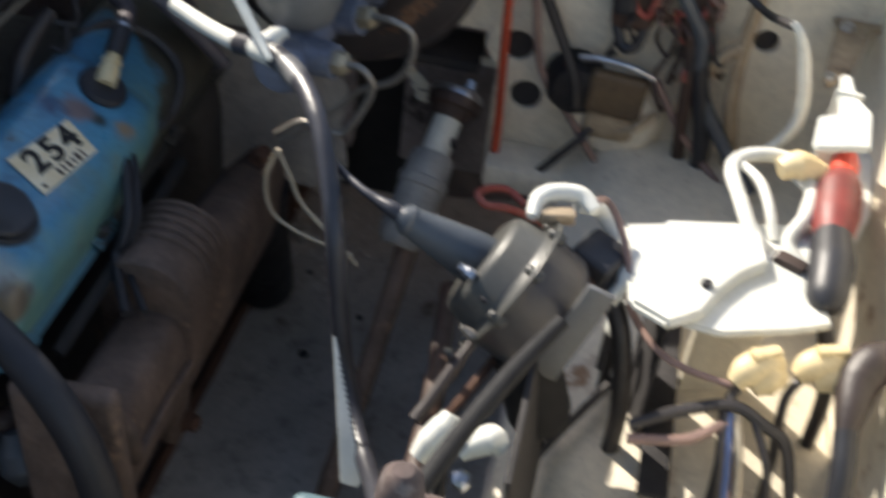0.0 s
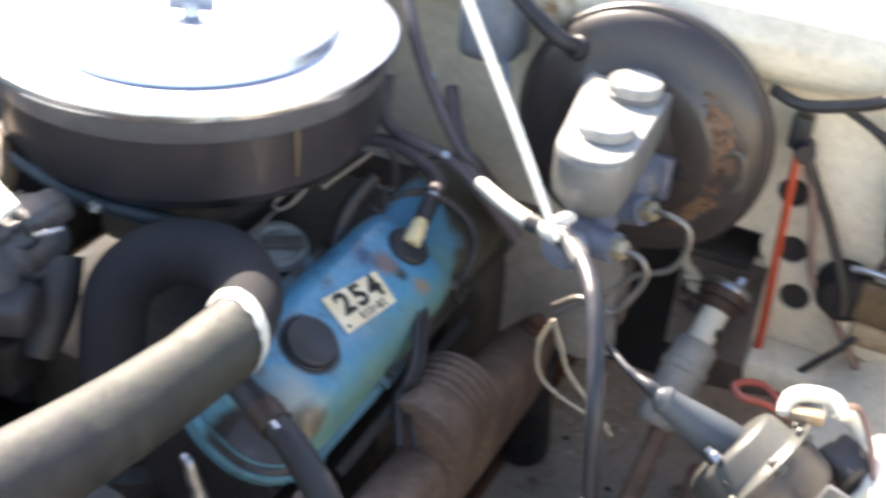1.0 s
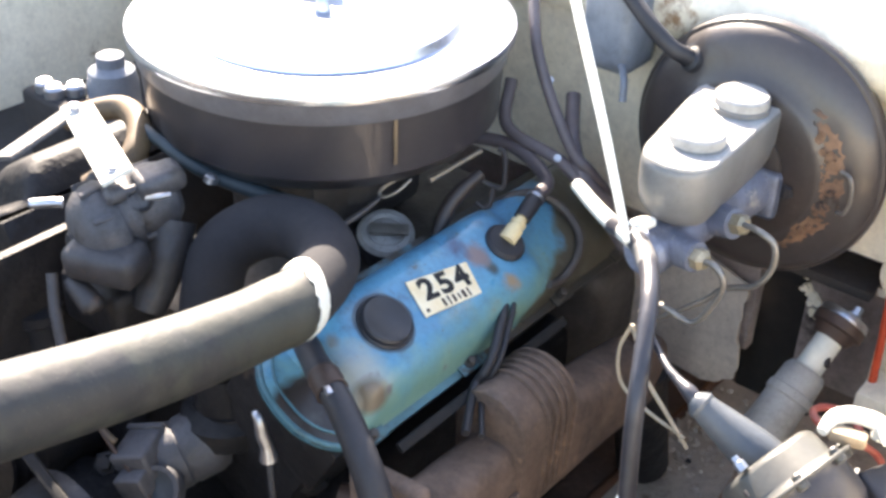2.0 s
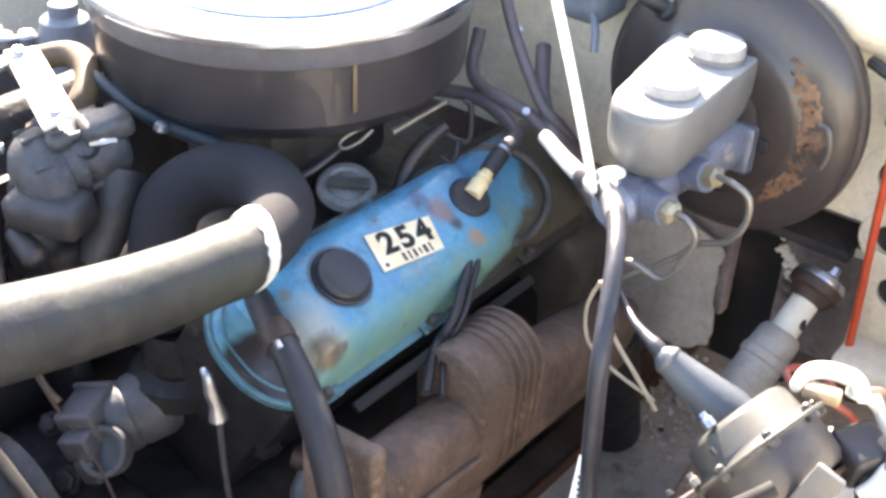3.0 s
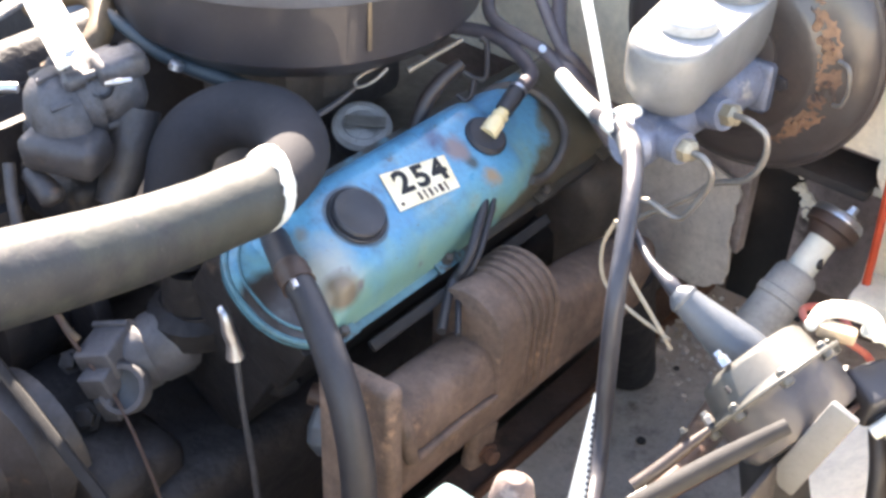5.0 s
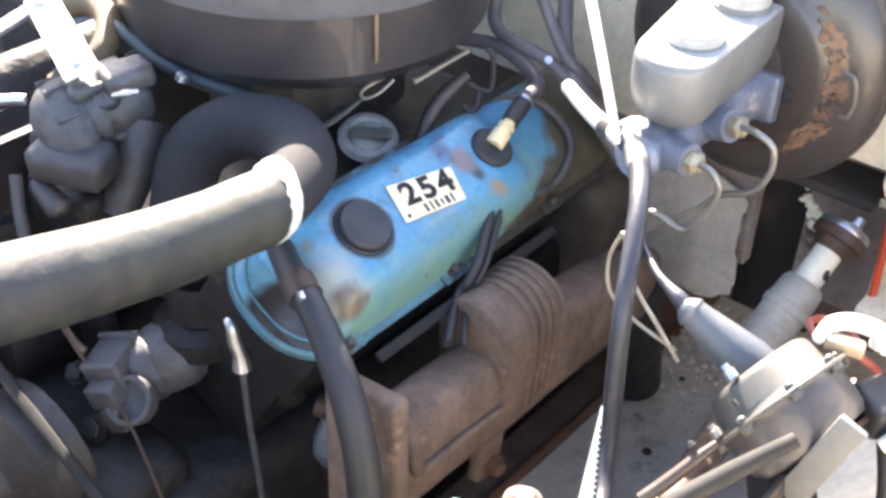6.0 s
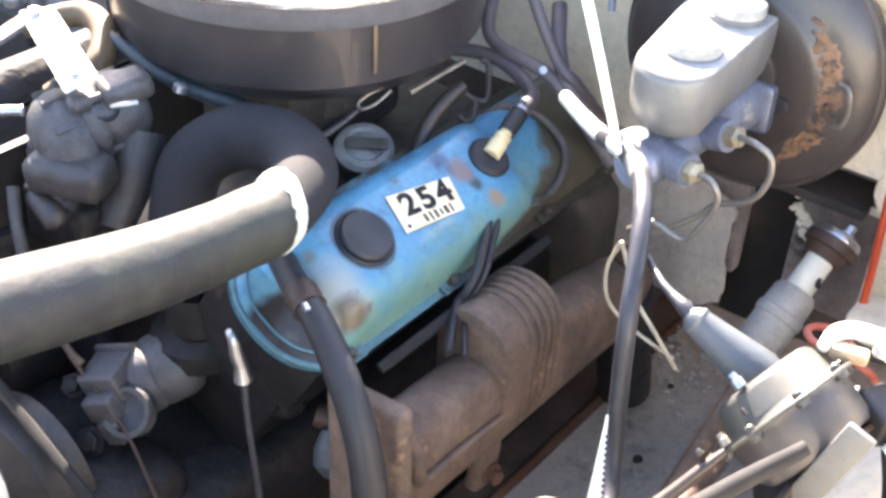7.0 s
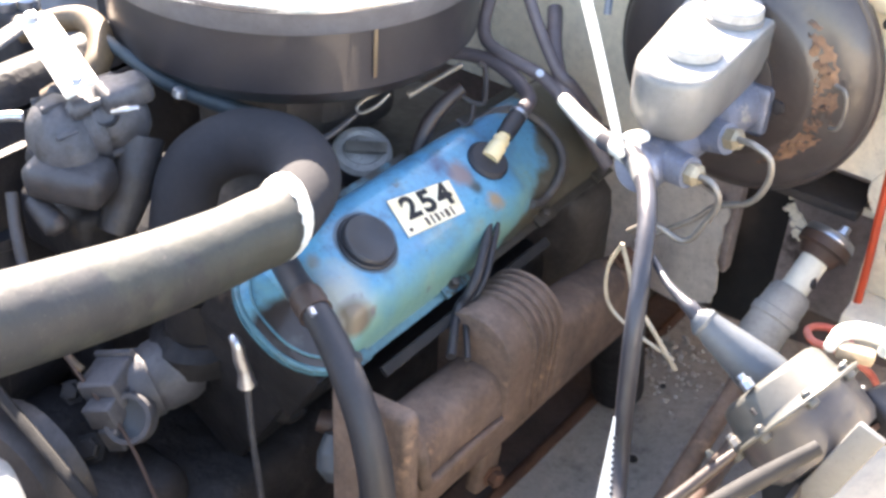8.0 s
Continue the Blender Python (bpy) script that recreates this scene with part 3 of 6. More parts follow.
for y in (-0.115, 0.02, 0.17, 0.28):
    part("spreader", box((0.016, 0.030, 0.003), axes(C(0.0612, y, -0.0425), U, (0, 1, 0)), 0.001), "blue_side", cover)
    bolt(C(0.0612, y, -0.041), N, 0.0045, 0.006, cover, "grime")
rim_line = [C(u, y, -0.0425) for u, y in rounded(-0.0665, 0.0645, -0.1695, 0.3225, 0.060, 12)]
part("rolled_rim", tube([p for p in rim_line if p.y < 0.10], 0.0026, 8, smooth_line=False), "blue_side", cover, "worn rolled rim round the cover's foot")
part("inner_bead", tube([C(u, y, -0.0395) for u, y in rounded(-0.057, 0.055, -0.1585, 0.10, 0.050, 12) if y < -0.09], 0.0013, 8, smooth_line=False), "blue_side", cover)
part("rear_bead", tube([C(0.052 * math.cos(radians(a)), 0.165 + 0.060 * math.sin(radians(a)), -0.0095 - 0.016 * math.cos(radians(a)) ** 8) for a in range(-20, 201, 10)], 0.0045, 10, 4), "grime", cover, "oily raised bead behind the breather")


def sticker():
    e = Vector(C(-0.011, 0.060, 0)) - Vector(C(-0.0225, -0.016, 0))
    m = axes(C(-0.0015, 0.0205, 0.0026), e, -U)
    ob = part("number_label", slab([(-0.0375, -0.0185), (0.0335, -0.0180), (0.0395, 0.0160), (-0.0345, 0.0195)], 0.0012, m), "paper", cover, "yellowed paper number label", smooth=False)
    for k, ch in enumerate("254"):
        cu = bpy.data.curves.new("digit", "FONT")
        cu.body = ch
        cu.size = 0.030
        cu.extrude = 0.0001
        cu.offset = 0.0011
        cu.align_x, cu.align_y = "CENTER", "CENTER"
        tmp = new("digit_tmp", cu)
        dg = bpy.context.evaluated_depsgraph_get()
        me = bpy.data.meshes.new_from_object(tmp.evaluated_get(dg))
        bpy.data.objects.remove(tmp)
        b = bmesh.new()
        b.from_mesh(me)
        bmesh.ops.scale(b, vec=(1.12, 1.0, 1), verts=b.verts)
        bmesh.ops.transform(b, matrix=m @ Matrix.Translation((0.003 + (k - 1) * 0.0205, 0.0048 - 0.0006 * k, 0.0004)), verts=b.verts)
        part("digit", b, "ink", ob, smooth=False)
    bars = None
    for k, (w, h) in enumerate(((0.003, 0.008), (0.002, 0.009), (0.003, 0.008), (0.002, 0.006), (0.004, 0.008), (0.002, 0.009))):
        bars = box((w, h, 0.0004), m @ Matrix.Translation((-0.010 + k * 0.0062, -0.0122, 0.0003)), 0, bm=bars)
    part("printed_bars", bars, "brown", ob, smooth=False)
    part("dot", lathe([(0, 0.002), (0.0004, 0.002)], m @ Vector((-0.031, -0.0135, 0.0002)), N, 12), "brown", ob)


sticker()

cap = thing("oil_filler_cap", C(-0.006, -0.057, 0), "round black plastic oil filler cap on the blue cover", "oil cap")
part("collar", lathe([(-0.001, 0.027), (0.002, 0.027), (0.003, 0.0258)], C(-0.006, -0.057, 0), N, 40), "black", cap)
part("crown", lathe([(0.003, 0.0245), (0.0065, 0.0242), (0.0082, 0.0225), (0.0082, 0.0195), (0.0076, 0.0185), (0.0076, 0)], C(-0.006, -0.057, 0), N, 40), "black", cap)

pcv = thing("breather_valve", C(-0.006, 0.118, 0), "ivory plastic breather valve in a black rubber grommet", "valve")
part("grommet", lathe([(-0.001, 0.021), (0.003, 0.021), (0.006, 0.018), (0.006, 0.013)], C(-0.006, 0.118, 0), N, 28), "rubber", pcv)
p0, p1 = C(-0.006, 0.118, 0.005), Vector((-0.010, 0.160, 1.046))
way = (p1 - p0).normalized()
part("valve_body", lathe([(0, 0.0088), (0.016, 0.0088), (0.017, 0.0070), (0.020, 0.0070), (0.021, 0.0082), (0.024, 0.0082), (0.025, 0.0062), (0.036, 0.0062)], p0, way, 20), "ivory", pcv)
part("elbow", tube([p0 + way * 0.029, p0 + way * 0.044, p0 + way * 0.058], [0.0085, 0.009, 0.0085], 14), "rubber", pcv)
part("spring_clip", lathe([(0, 0.0095), (0.003, 0.0095)], p0 + way * 0.055, way, 20), "steel", pcv)
part("hose", tube([p0 + way * 0.056, (-0.03, 0.215, 1.045), (-0.09, 0.235, 1.055), (-0.16, 0.22, 1.05)], 0.0075, 12), "faded", pcv)

# breather hose from the cover's front
bh = thing("breather_hose", (0.13, -0.205, 0.60), "black rubber breather hose with a clamp, bending down past the cover", "hose")
part("elbow", tube([(-0.045, -0.118, 1.015), (-0.02, -0.135, 1.022), (0.004, -0.149, 1.026), (0.024, -0.158, 1.026)], [0.012, 0.0115, 0.0125, 0.0125], 14), "rubber", bh)
part("hose", tube([(0.020, -0.157, 1.027), (0.041, -0.165, 1.022), (0.078, -0.181, 1.003), (0.108, -0.193, 0.968), (0.124, -0.20, 0.916), (0.13, -0.205, 0.82), (0.13, -0.205, 0.66)],
                  [0.0118, 0.0122, 0.0130, 0.0136, 0.0138, 0.0138, 0.0138], 18), "rubber", bh)
part("clamp", tube([(0.006, -0.150, 1.028), (0.010, -0.152, 1.0275), (0.013, -0.1533, 1.027), (0.017, -0.155, 1.0265), (0.021, -0.157, 1.026), (0.026, -0.159, 1.025)], [0.0128, 0.0142, 0.0132, 0.0144, 0.0134, 0.0142], 18, smooth_line=False), "brown", bh, "rusty crinkled hose clamp")
part("clamp_screw", box((0.009, 0.005, 0.005), axes((0.030, -0.168, 1.034), (1, -0.4, -0.2), (0, 0, 1)), 0.001), "steel", bh)

# exhaust manifold
man = thing("exhaust_manifold", (0.06, 0.05, 0.74), "brown rusty cast-iron exhaust manifold with ribbed collar", "manifold")


def manifold_log():
    """A cast log of flattened section that runs along the head."""
    b = bmesh.new()
    rings = []
    for y, xi, xo, zt, zb in ((-0.150, 0.050, 0.108, 0.925, 0.835), (-0.128, 0.046, 0.112, 0.912, 0.815), (-0.118, 0.044, 0.108, 0.905, 0.806), (-0.06, 0.044, 0.104, 0.903, 0.798),
                              (0.02, 0.042, 0.104, 0.895, 0.790), (0.10, 0.042, 0.104, 0.890, 0.788), (0.18, 0.040, 0.102, 0.880, 0.782), (0.25, 0.040, 0.098, 0.866, 0.770), (0.31, 0.044, 0.090, 0.845, 0.760)):
        ring = []
        for k in range(28):
            q = math.tau * k / 28
            c, n = math.cos(q), math.sin(q)
            ring.append(b.verts.new(((xi + xo) / 2 + (xo - xi) / 2 * math.copysign(abs(c) ** 0.55, c), y, (zt + zb) / 2 + (zt - zb) / 2 * math.copysign(abs(n) ** 0.6, n))))
        rings.append(ring)
    for p, q in zip(rings, rings[1:]):
        for k in range(28):
            b.faces.new((p[k], p[(k + 1) % 28], q[(k + 1) % 28], q[k]))
    b.faces.new(rings[0])
    b.faces.new(rings[-1])
    return b


def arch(y0, y1, grow, z0=0.785):
    """A half-round collar over the log, its legs running down the outer face."""
    b = bmesh.new()
    loops = []
    for y in (y0, y0 + 0.0012, y1 - 0.0012, y1):
        g = grow - (0.0016 if y in (y0, y1) else 0.0)
        line = [(0.030, 0.86)] + [(0.070 - (0.040 + g) * math.cos(math.pi * k / 14), 0.908 + (0.040 + g) * math.sin(math.pi * k / 14)) for k in range(15)] + [(0.107 + g, 0.86), (0.104 + g, 0.82), (0.090, z0)]
        loops.append([b.verts.new((x, y - 0.05 * (z - 0.9), z)) for x, z in line])
    n = len(loops[0])
    for p, q in zip(loops, loops[1:]):
        for k in range(n):
            b.faces.new((p[k], p[(k + 1) % n], q[(k + 1) % n], q[k]))
    b.faces.new(loops[0])
    b.faces.new(loops[-1])
    return b


part("log", manifold_log(), "cast", man)
part("port_arch", arch(0.000, 0.088, 0.0), "cast", man)
for k in range(5):
    part("rib", arch(0.036 + k * 0.0108, 0.0408 + k * 0.0108, 0.0032), "cast", man)
part("end_flange", box((0.080, 0.020, 0.150), axes((0.080, -0.150, 0.880), (1, 0, 0.1), (0, 1, -0.10)), 0.008, 3), "cast", man, "thick cast end flange")
part("fillet", tube([(0.062, -0.128, 0.930), (0.092, -0.130, 0.925), (0.110, -0.130, 0.905), (0.113, -0.126, 0.875), (0.110, -0.112, 0.860), (0.107, -0.06, 0.853), (0.107, 0.0, 0.848)], [0.008, 0.008, 0.008, 0.007, 0.005, 0.004, 0.003], 10), "cast", man)
part("lower_tab", box((0.016, 0.034, 0.050), axes((0.088, 0.006, 0.772), (1, 0, 0), (0, 1, -0.2)), 0.007, 3), "cast", man)
bolt((0.098, 0.006, 0.765), (1, -0.2, 0), 0.008, 0.010, man, "rust", "nut")
bolt((0.080, 0.262, 0.872), (0.3, -0.3, 1), 0.009, 0.012, man, "rust", "nut")
part("down_pipe", tube([(0.066, 0.29, 0.81), (0.055, 0.33, 0.72), (0.05, 0.37, 0.60)], 0.033, 18), "iron", man)

# air cleaner
AC = Vector((-0.253, 0.123, 1.187))
ac = thing("air_cleaner", AC - Vector((0, 0, 0.115)), "round black air cleaner with a shiny chromed lid", "air cleaner")
part("can", lathe([(-0.112, 0.05), (-0.112, 0.150), (-0.106, 0.166), (-0.094, 0.176), (-0.088, 0.182), (-0.014, 0.186), (-0.010, 0.1905), (-0.002, 0.1915), (-0.002, 0.10)], AC, (0, 0, 1), 96), "can", ac)
lid = part("lid", lathe([(-0.006, 0.196), (-0.001, 0.1965), (0.003, 0.195), (0.004, 0.190), (0.0025, 0.172), (0.001, 0.150), (0.001, 0.142), (0.010, 0.139), (0.012, 0.134),
                         (0.012, 0.09), (0.0105, 0.05), (0.008, 0.03), (0.008, 0.0)], AC, (0, 0, 1), 96), "lid", ac, "bright chromed lid with a raised centre")
part("wing_nut", join(lathe([(0.008, 0.009), (0.018, 0.007), (0.022, 0.004)], AC, (0, 0, 1), 16),
                      box((0.046, 0.004, 0.016), Matrix.Translation(AC + Vector((0, 0, 0.02))) @ Matrix.Rotation(radians(25), 4, "Z"), 0.0015)), "steel", lid)
# rim coloured paler than the can to imitate reflected sky
part("upper_band", lathe([(-0.030, 0.1855), (-0.0295, 0.1875), (-0.028, 0.1885), (-0.012, 0.1905), (-0.003, 0.1925)], AC, (0, 0, 1), 96), "band", ac, "grey upper rim with the sky's reflection painted in")
part("faded_strip", box((0.004, 0.002, 0.046), axes((-0.0848, 0.0430, 1.134), (0.43, 0.90, 0), (-0.90, 0.43, 0)), 0.001), "tan", ac)
single("carburettor", join(box((0.13, 0.17, 0.10), (-0.25, 0.12, 1.02), 0.015), lathe([(-0.03, 0.075), (0.04, 0.07)], (-0.25, 0.12, 1.04), (0, 0, 1), 28)), "grime",
       "dirty dark carburettor below the air cleaner", "carburettor")

part("plug_shield", box((0.010, 0.26, 0.005), axes((0.044, 0.03, 0.934), (1, 0, -0.9), (0, 1, -0.04)), 0.002), "belt", block, "dark shield bar below the cover")
single("plug_wire", tube([C(0.0454, 0.0851, -0.012), C(0.0533, 0.0732, -0.012), C(0.0648, 0.0539, -0.014), C(0.0755, 0.0385, -0.02), C(0.0826, 0.0264, -0.032), C(0.0871, 0.0144, -0.045), (0.086, -0.034, 0.930)], [0.0025, 0.003, 0.003, 0.003, 0.003, 0.003, 0.003], 12), "rubber",
       "thin black spark plug wire beside another one", "plug wire")
single("plug_wire", tube([C(0.0407, 0.0766, -0.012), C(0.0486, 0.0649, -0.012), C(0.0601, 0.0458, -0.014), C(0.0707, 0.0306, -0.02), C(0.0778, 0.0185, -0.032), C(0.0823, 0.0066, -0.045), (0.074, -0.042, 0.932)], [0.0036, 0.0046, 0.0048, 0.0048, 0.0046, 0.0044, 0.0044], 12), "rubber",
       "black spark plug wire hanging over the cover's side", "plug wire")
far = thing("valve_cover", (-0.50, 0.05, 0.96), "grimy rocker cover on the far side of the engine", "valve cover")
fm = Matrix.Translation((-0.506, 0, 0)) @ Matrix.Diagonal((-1, 1, 1, 1))
fb = cover_shell()
bmesh.ops.transform(fb, matrix=fm, verts=fb.verts)
part("shell", fb, "iron", far)
fh = bank_box(-0.065, 0.058, -0.17, 0.33, -0.15, -0.0495)
bmesh.ops.transform(fh, matrix=fm, verts=fh.verts)
part("far_head", fh, "iron", block)

# ---- hoses and front of the engine ----
rh = thing("radiator_hose", (-0.16, -0.13, 0.93), "thick radiator hose, pale sleeve and black rubber bend", "hose")
part("rubber_bend", tube([(-0.013, -0.175, 1.0915), (-0.0185, -0.142, 1.087), (-0.048, -0.086, 1.081), (-0.094, -0.060, 1.079), (-0.140, -0.070, 1.073), (-0.164, -0.102, 1.052),
                          (-0.160, -0.125, 1.01), (-0.150, -0.14, 0.95)], [0.0250, 0.0257, 0.0275, 0.0285, 0.0285, 0.028, 0.028, 0.028], 28, 10), "bend", rh)


def torn_sleeve():
    """The sleeve over the hose, its end cut aslant."""
    b = tube([(0.004, -0.46, 1.170), (-0.002, -0.36, 1.138), (-0.010, -0.28, 1.112), (-0.014, -0.22, 1.098), (-0.014, -0.185, 1.093), (-0.0145, -0.163, 1.090), (-0.0195, -0.147, 1.088)],
             [0.030, 0.030, 0.0297, 0.0290, 0.0282, 0.0275, 0.0270], 32, 10)
    o, d = Vector((-0.0150, -0.158, 1.0895)), Vector((-0.3, 0.93, -0.1)).normalized()
    for v in b.verts:
        s = (v.co - o).dot(d)
        if s > -0.04:
            w = v.co - o - d * s
            v.co += d * min(1.0, (s + 0.04) / 0.04) * 0.016 * w.dot(Vector((-0.884, -0.242, 0.40))) / 0.032
    return b


part("sleeve", torn_sleeve(), "sleeve", rh, "pale dusty sleeve with a torn end")


def torn_collar():
    """A loose wrap of white tape round the sleeve's end, open at the back and with torn edges."""
    r = random.Random(6)
    o, d = Vector((-0.0150, -0.158, 1.0895)), Vector((-0.3, 0.93, -0.1)).normalized()
    u = d.cross(Vector((0, 0, 1))).normalized()
    v = u.cross(d)
    b = bmesh.new()
    rows = []
    for k in range(29):
        a = radians(-75 + 230 * k / 28)
        w = u * math.cos(a) + v * math.sin(a)
        slip = 0.0155 + 0.016 * w.dot(Vector((-0.884, -0.242, 0.40)))
        near = slip - 0.010 + r.uniform(-0.002, 0.002)
        far = slip + 0.006 + r.uniform(-0.0015, 0.0015)
        rows.append([b.verts.new(o + d * (near + (far - near) * q) + w * (0.0282 + 0.002 * q * (1 - q))) for q in (0, 0.35, 0.7, 1)])
    for p, q in zip(rows, rows[1:]):
        for m in range(3):
            b.faces.new((p[m], p[m + 1], q[m + 1], q[m]))
    got = bmesh.ops.extrude_face_region(b, geom=b.faces[:])
    for g in got["geom"]:
        if isinstance(g, bmesh.types.BMVert):
            w = g.co - o
            g.co -= (w - d * w.dot(d)).normalized() * 0.0012
    return b


part("collar", torn_collar(), "white", rh, "torn white tape collar")
ths = thing("thermostat_housing", (-0.17, -0.14, 0.87), "rusty brown thermostat housing below the hose bend", "thermostat housing")
part("neck", lathe([(0, 0.045), (0.02, 0.045), (0.03, 0.03), (0.07, 0.027)], (-0.15, -0.125, 0.87), (0, 0, 1), 24), "iron", ths)
part("flange", slab(rounded(-0.034, 0.034, -0.03, 0.03, 0.028), 0.012, Matrix.Translation((-0.15, -0.125, 0.90))), "iron", ths)
part("sensor", lathe([(0, 0.010), (0.012, 0.010), (0.012, 0.006), (0.03, 0.006)], (-0.105, -0.105, 0.905), (0.2, -0.2, 1), 6), "brass", ths)
part("cast_neck", lathe([(0, 0.05), (0.05, 0.045), (0.09, 0.03)], (-0.115, -0.080, 0.90), (0, 0, 1), 24), "brown", ths)

alt = thing("alternator", (-0.25, -0.14, 0.98), "dusty grey alternator with dull cast housing", "alternator")
ad = Vector((-0.315, -0.941, -0.129)).normalized()
ao = Vector((-0.2478, -0.1023, 1.0778))
side = ad.cross(Vector((0, 0, 1))).normalized()
upv = side.cross(ad)
af = ao - Vector((0, 0, 0.013))
part("rear_housing", lathe([(-0.016, 0.010), (-0.014, 0.022), (-0.006, 0.031), (0.004, 0.0335), (0.024, 0.0335), (0.026, 0.0320), (0.030, 0.0320)], ao, ad, 48), "alu", alt)
part("clamp_ring", lathe([(0.028, 0.0320), (0.029, 0.0360), (0.037, 0.0370), (0.040, 0.0350), (0.044, 0.0350)], ao - Vector((0, 0, 0.004)), ad, 48), "alu", alt, "bright cast clamp ring")
part("front_housing", lathe([(0.040, 0.034), (0.043, 0.042), (0.050, 0.0455), (0.060, 0.0450), (0.071, 0.0410), (0.080, 0.0320), (0.085, 0.0200), (0.087, 0.0)], af, ad, 52), "alu", alt, "rounded blue-grey end housing")
part("hub_boss", lathe([(0.078, 0.016), (0.088, 0.014), (0.091, 0.009), (0.091, 0.0)], af - Vector((0, 0, 0.006)), ad, 24), "iron", alt)
for k in range(9):
    a = math.tau * k / 9 + 0.3
    w = side * math.cos(a) + upv * math.sin(a)
    part("rib", box((0.020, 0.005, 0.009), axes(af + ad * 0.060 + w * 0.0425, ad, w.cross(ad)), 0.002), "alu", alt)
for a in (35, 125, 215, 305):
    w = (side * math.cos(radians(a)) + upv * math.sin(radians(a))) * 0.0345
    part("through_bolt", tube([ao + ad * -0.004 + w, ao + ad * 0.046 + w], 0.0040, 10, smooth_line=False), "alu", alt)
    part("bolt_boss", lathe([(0.036, 0.008), (0.050, 0.009), (0.054, 0.005)], ao + w * 1.05, ad, 14), "alu", alt)
part("mount_ear", box((0.034, 0.046, 0.022), axes((-0.2355, -0.1120, 1.1030), side, ad), 0.009, 3), "alu", alt)
part("spring_clip", tube([(-0.2163, -0.1411, 1.1025), (-0.2051, -0.1365, 1.1070), (-0.2010, -0.1262, 1.1065)], [0.0022, 0.0030, 0.0024], 10), "steel", alt)
part("stub_pipe", tube([(-0.2702, -0.1904, 1.0986), (-0.2778, -0.1975, 1.0990), (-0.2913, -0.2092, 1.0971)], 0.0046, 12), "steel", alt, "bright stub pipe")
part("leg", tube([(-0.2339, -0.1042, 1.0554), (-0.2232, -0.1236, 1.0246), (-0.2210, -0.1501, 0.9844)], [0.024, 0.021, 0.016], 18), "lead_grey", alt, "greasy cast leg")
part("belly", box((0.074, 0.046, 0.036), axes((-0.2400, -0.1740, 1.0440), (0.9, 0.35, 0), (-0.35, 0.9, 0.1)), 0.014, 3), "lead_grey", alt)
part("lower_boot", tube([(-0.2659, -0.1972, 1.0205), (-0.2500, -0.1978, 1.0150), (-0.2355, -0.1982, 1.0080), (-0.2310, -0.1982, 1.0040)], [0.009, 0.011, 0.012, 0.007], 16), "lead_grey", alt, "greasy rubber boot")
part("vent", lathe([(-0.006, 0.0), (-0.006, 0.0060), (-0.001, 0.0085), (0.0015, 0.0090), (0.0015, 0.0105), (-0.004, 0.0110)], (-0.2300, -0.1375, 1.0945), (0.55, -0.55, 0.62), 20), "iron", alt, "dark recessed vent")
part("drain_pipe", tube([(-0.2755, -0.2100, 1.0312), (-0.2593, -0.2224, 1.0038), (-0.2404, -0.2326, 0.9766)], 0.0055, 12), "lead_grey", alt)
# plate and foot are added to keep sun off the timing cover and pump
part("sun_block_plate", box((0.012, 0.26, 0.20), (-0.345, -0.21, 0.925), 0.004), "iron", alt)
part("sun_block_foot", box((0.09, 0.05, 0.06), (-0.275, -0.155, 0.975), 0.014, 3), "iron", alt)

br = thing("alternator_bracket", (-0.25, -0.12, 1.12), "bright flat steel adjusting bracket", "bracket")
part("arm", slab([(-0.080, -0.013), (-0.070, 0.016), (0.072, 0.018), (0.084, -0.012)], 0.005, axes((-0.293, -0.136, 1.134), (0.136, -0.060, 0.0), (0.06, 0.136, 0.02)), 0.001), "white", br)
part("cross_arm", slab([(-0.055, -0.012), (-0.055, 0.012), (0.055, 0.010), (0.055, -0.012)], 0.005, axes((-0.347, -0.155, 1.130), (0.03, -0.085, 0.0), (0.085, 0.03, 0.02)), 0.001), "pump", br)
bolt((-0.232, -0.160, 1.134), (0, 0, 1), 0.006, 0.004, br, "steel")
bolt((-0.352, -0.112, 1.134), (0, 0, 1), 0.006, 0.005, br, "steel")
single("coil_pipe", tube([(-0.43, -0.075, 1.085), (-0.385, -0.040, 1.10), (-0.338, -0.052, 1.10), (-0.313, -0.085, 1.085), (-0.335, -0.12, 1.06)], 0.0125, 16), "tan",
       "stained tan bent pipe beside the alternator", "pipe")
single("heater_hose", tube([(-0.345, -0.052, 1.105), (-0.30, -0.057, 1.098), (-0.25, -0.050, 1.082), (-0.205, -0.025, 1.066), (-0.16, 0.01, 1.045)], [0.0055, 0.006, 0.007, 0.0085, 0.0085], 14), "teal", "teal-grey heater hose below the air cleaner", "hose")

pump = thing("fuel_pump", (-0.17, -0.19, 0.80), "dull grey cast pump body with a curved clamp", "pump")
pa, pb = Vector((-0.1720, -0.1860, 0.8520)), Vector((-0.1500, -0.1330, 0.8660))
pd = (pb - pa).normalized()
part("body", lathe([(-0.008, 0.022), (-0.006, 0.031), (0.0, 0.0335), (0.014, 0.0340), (0.016, 0.0325), (0.019, 0.0325), (0.021, 0.0340), (0.044, 0.0345), (0.054, 0.0310), (0.060, 0.022), (0.062, 0.0)], pa, pd, 40), "pump", pump)
pm = axes((-0.1790, -0.2070, 0.8690), (0.80, 0.30, 0.30), (-0.30, 0.93, 0.1))
part("block", box((0.040, 0.040, 0.030), pm, 0.004, 3), "pump", pump)
part("ridge", box((0.041, 0.006, 0.036), pm @ Matrix.Translation((0.0, 0.021, 0.001)), 0.002), "pump", pump)
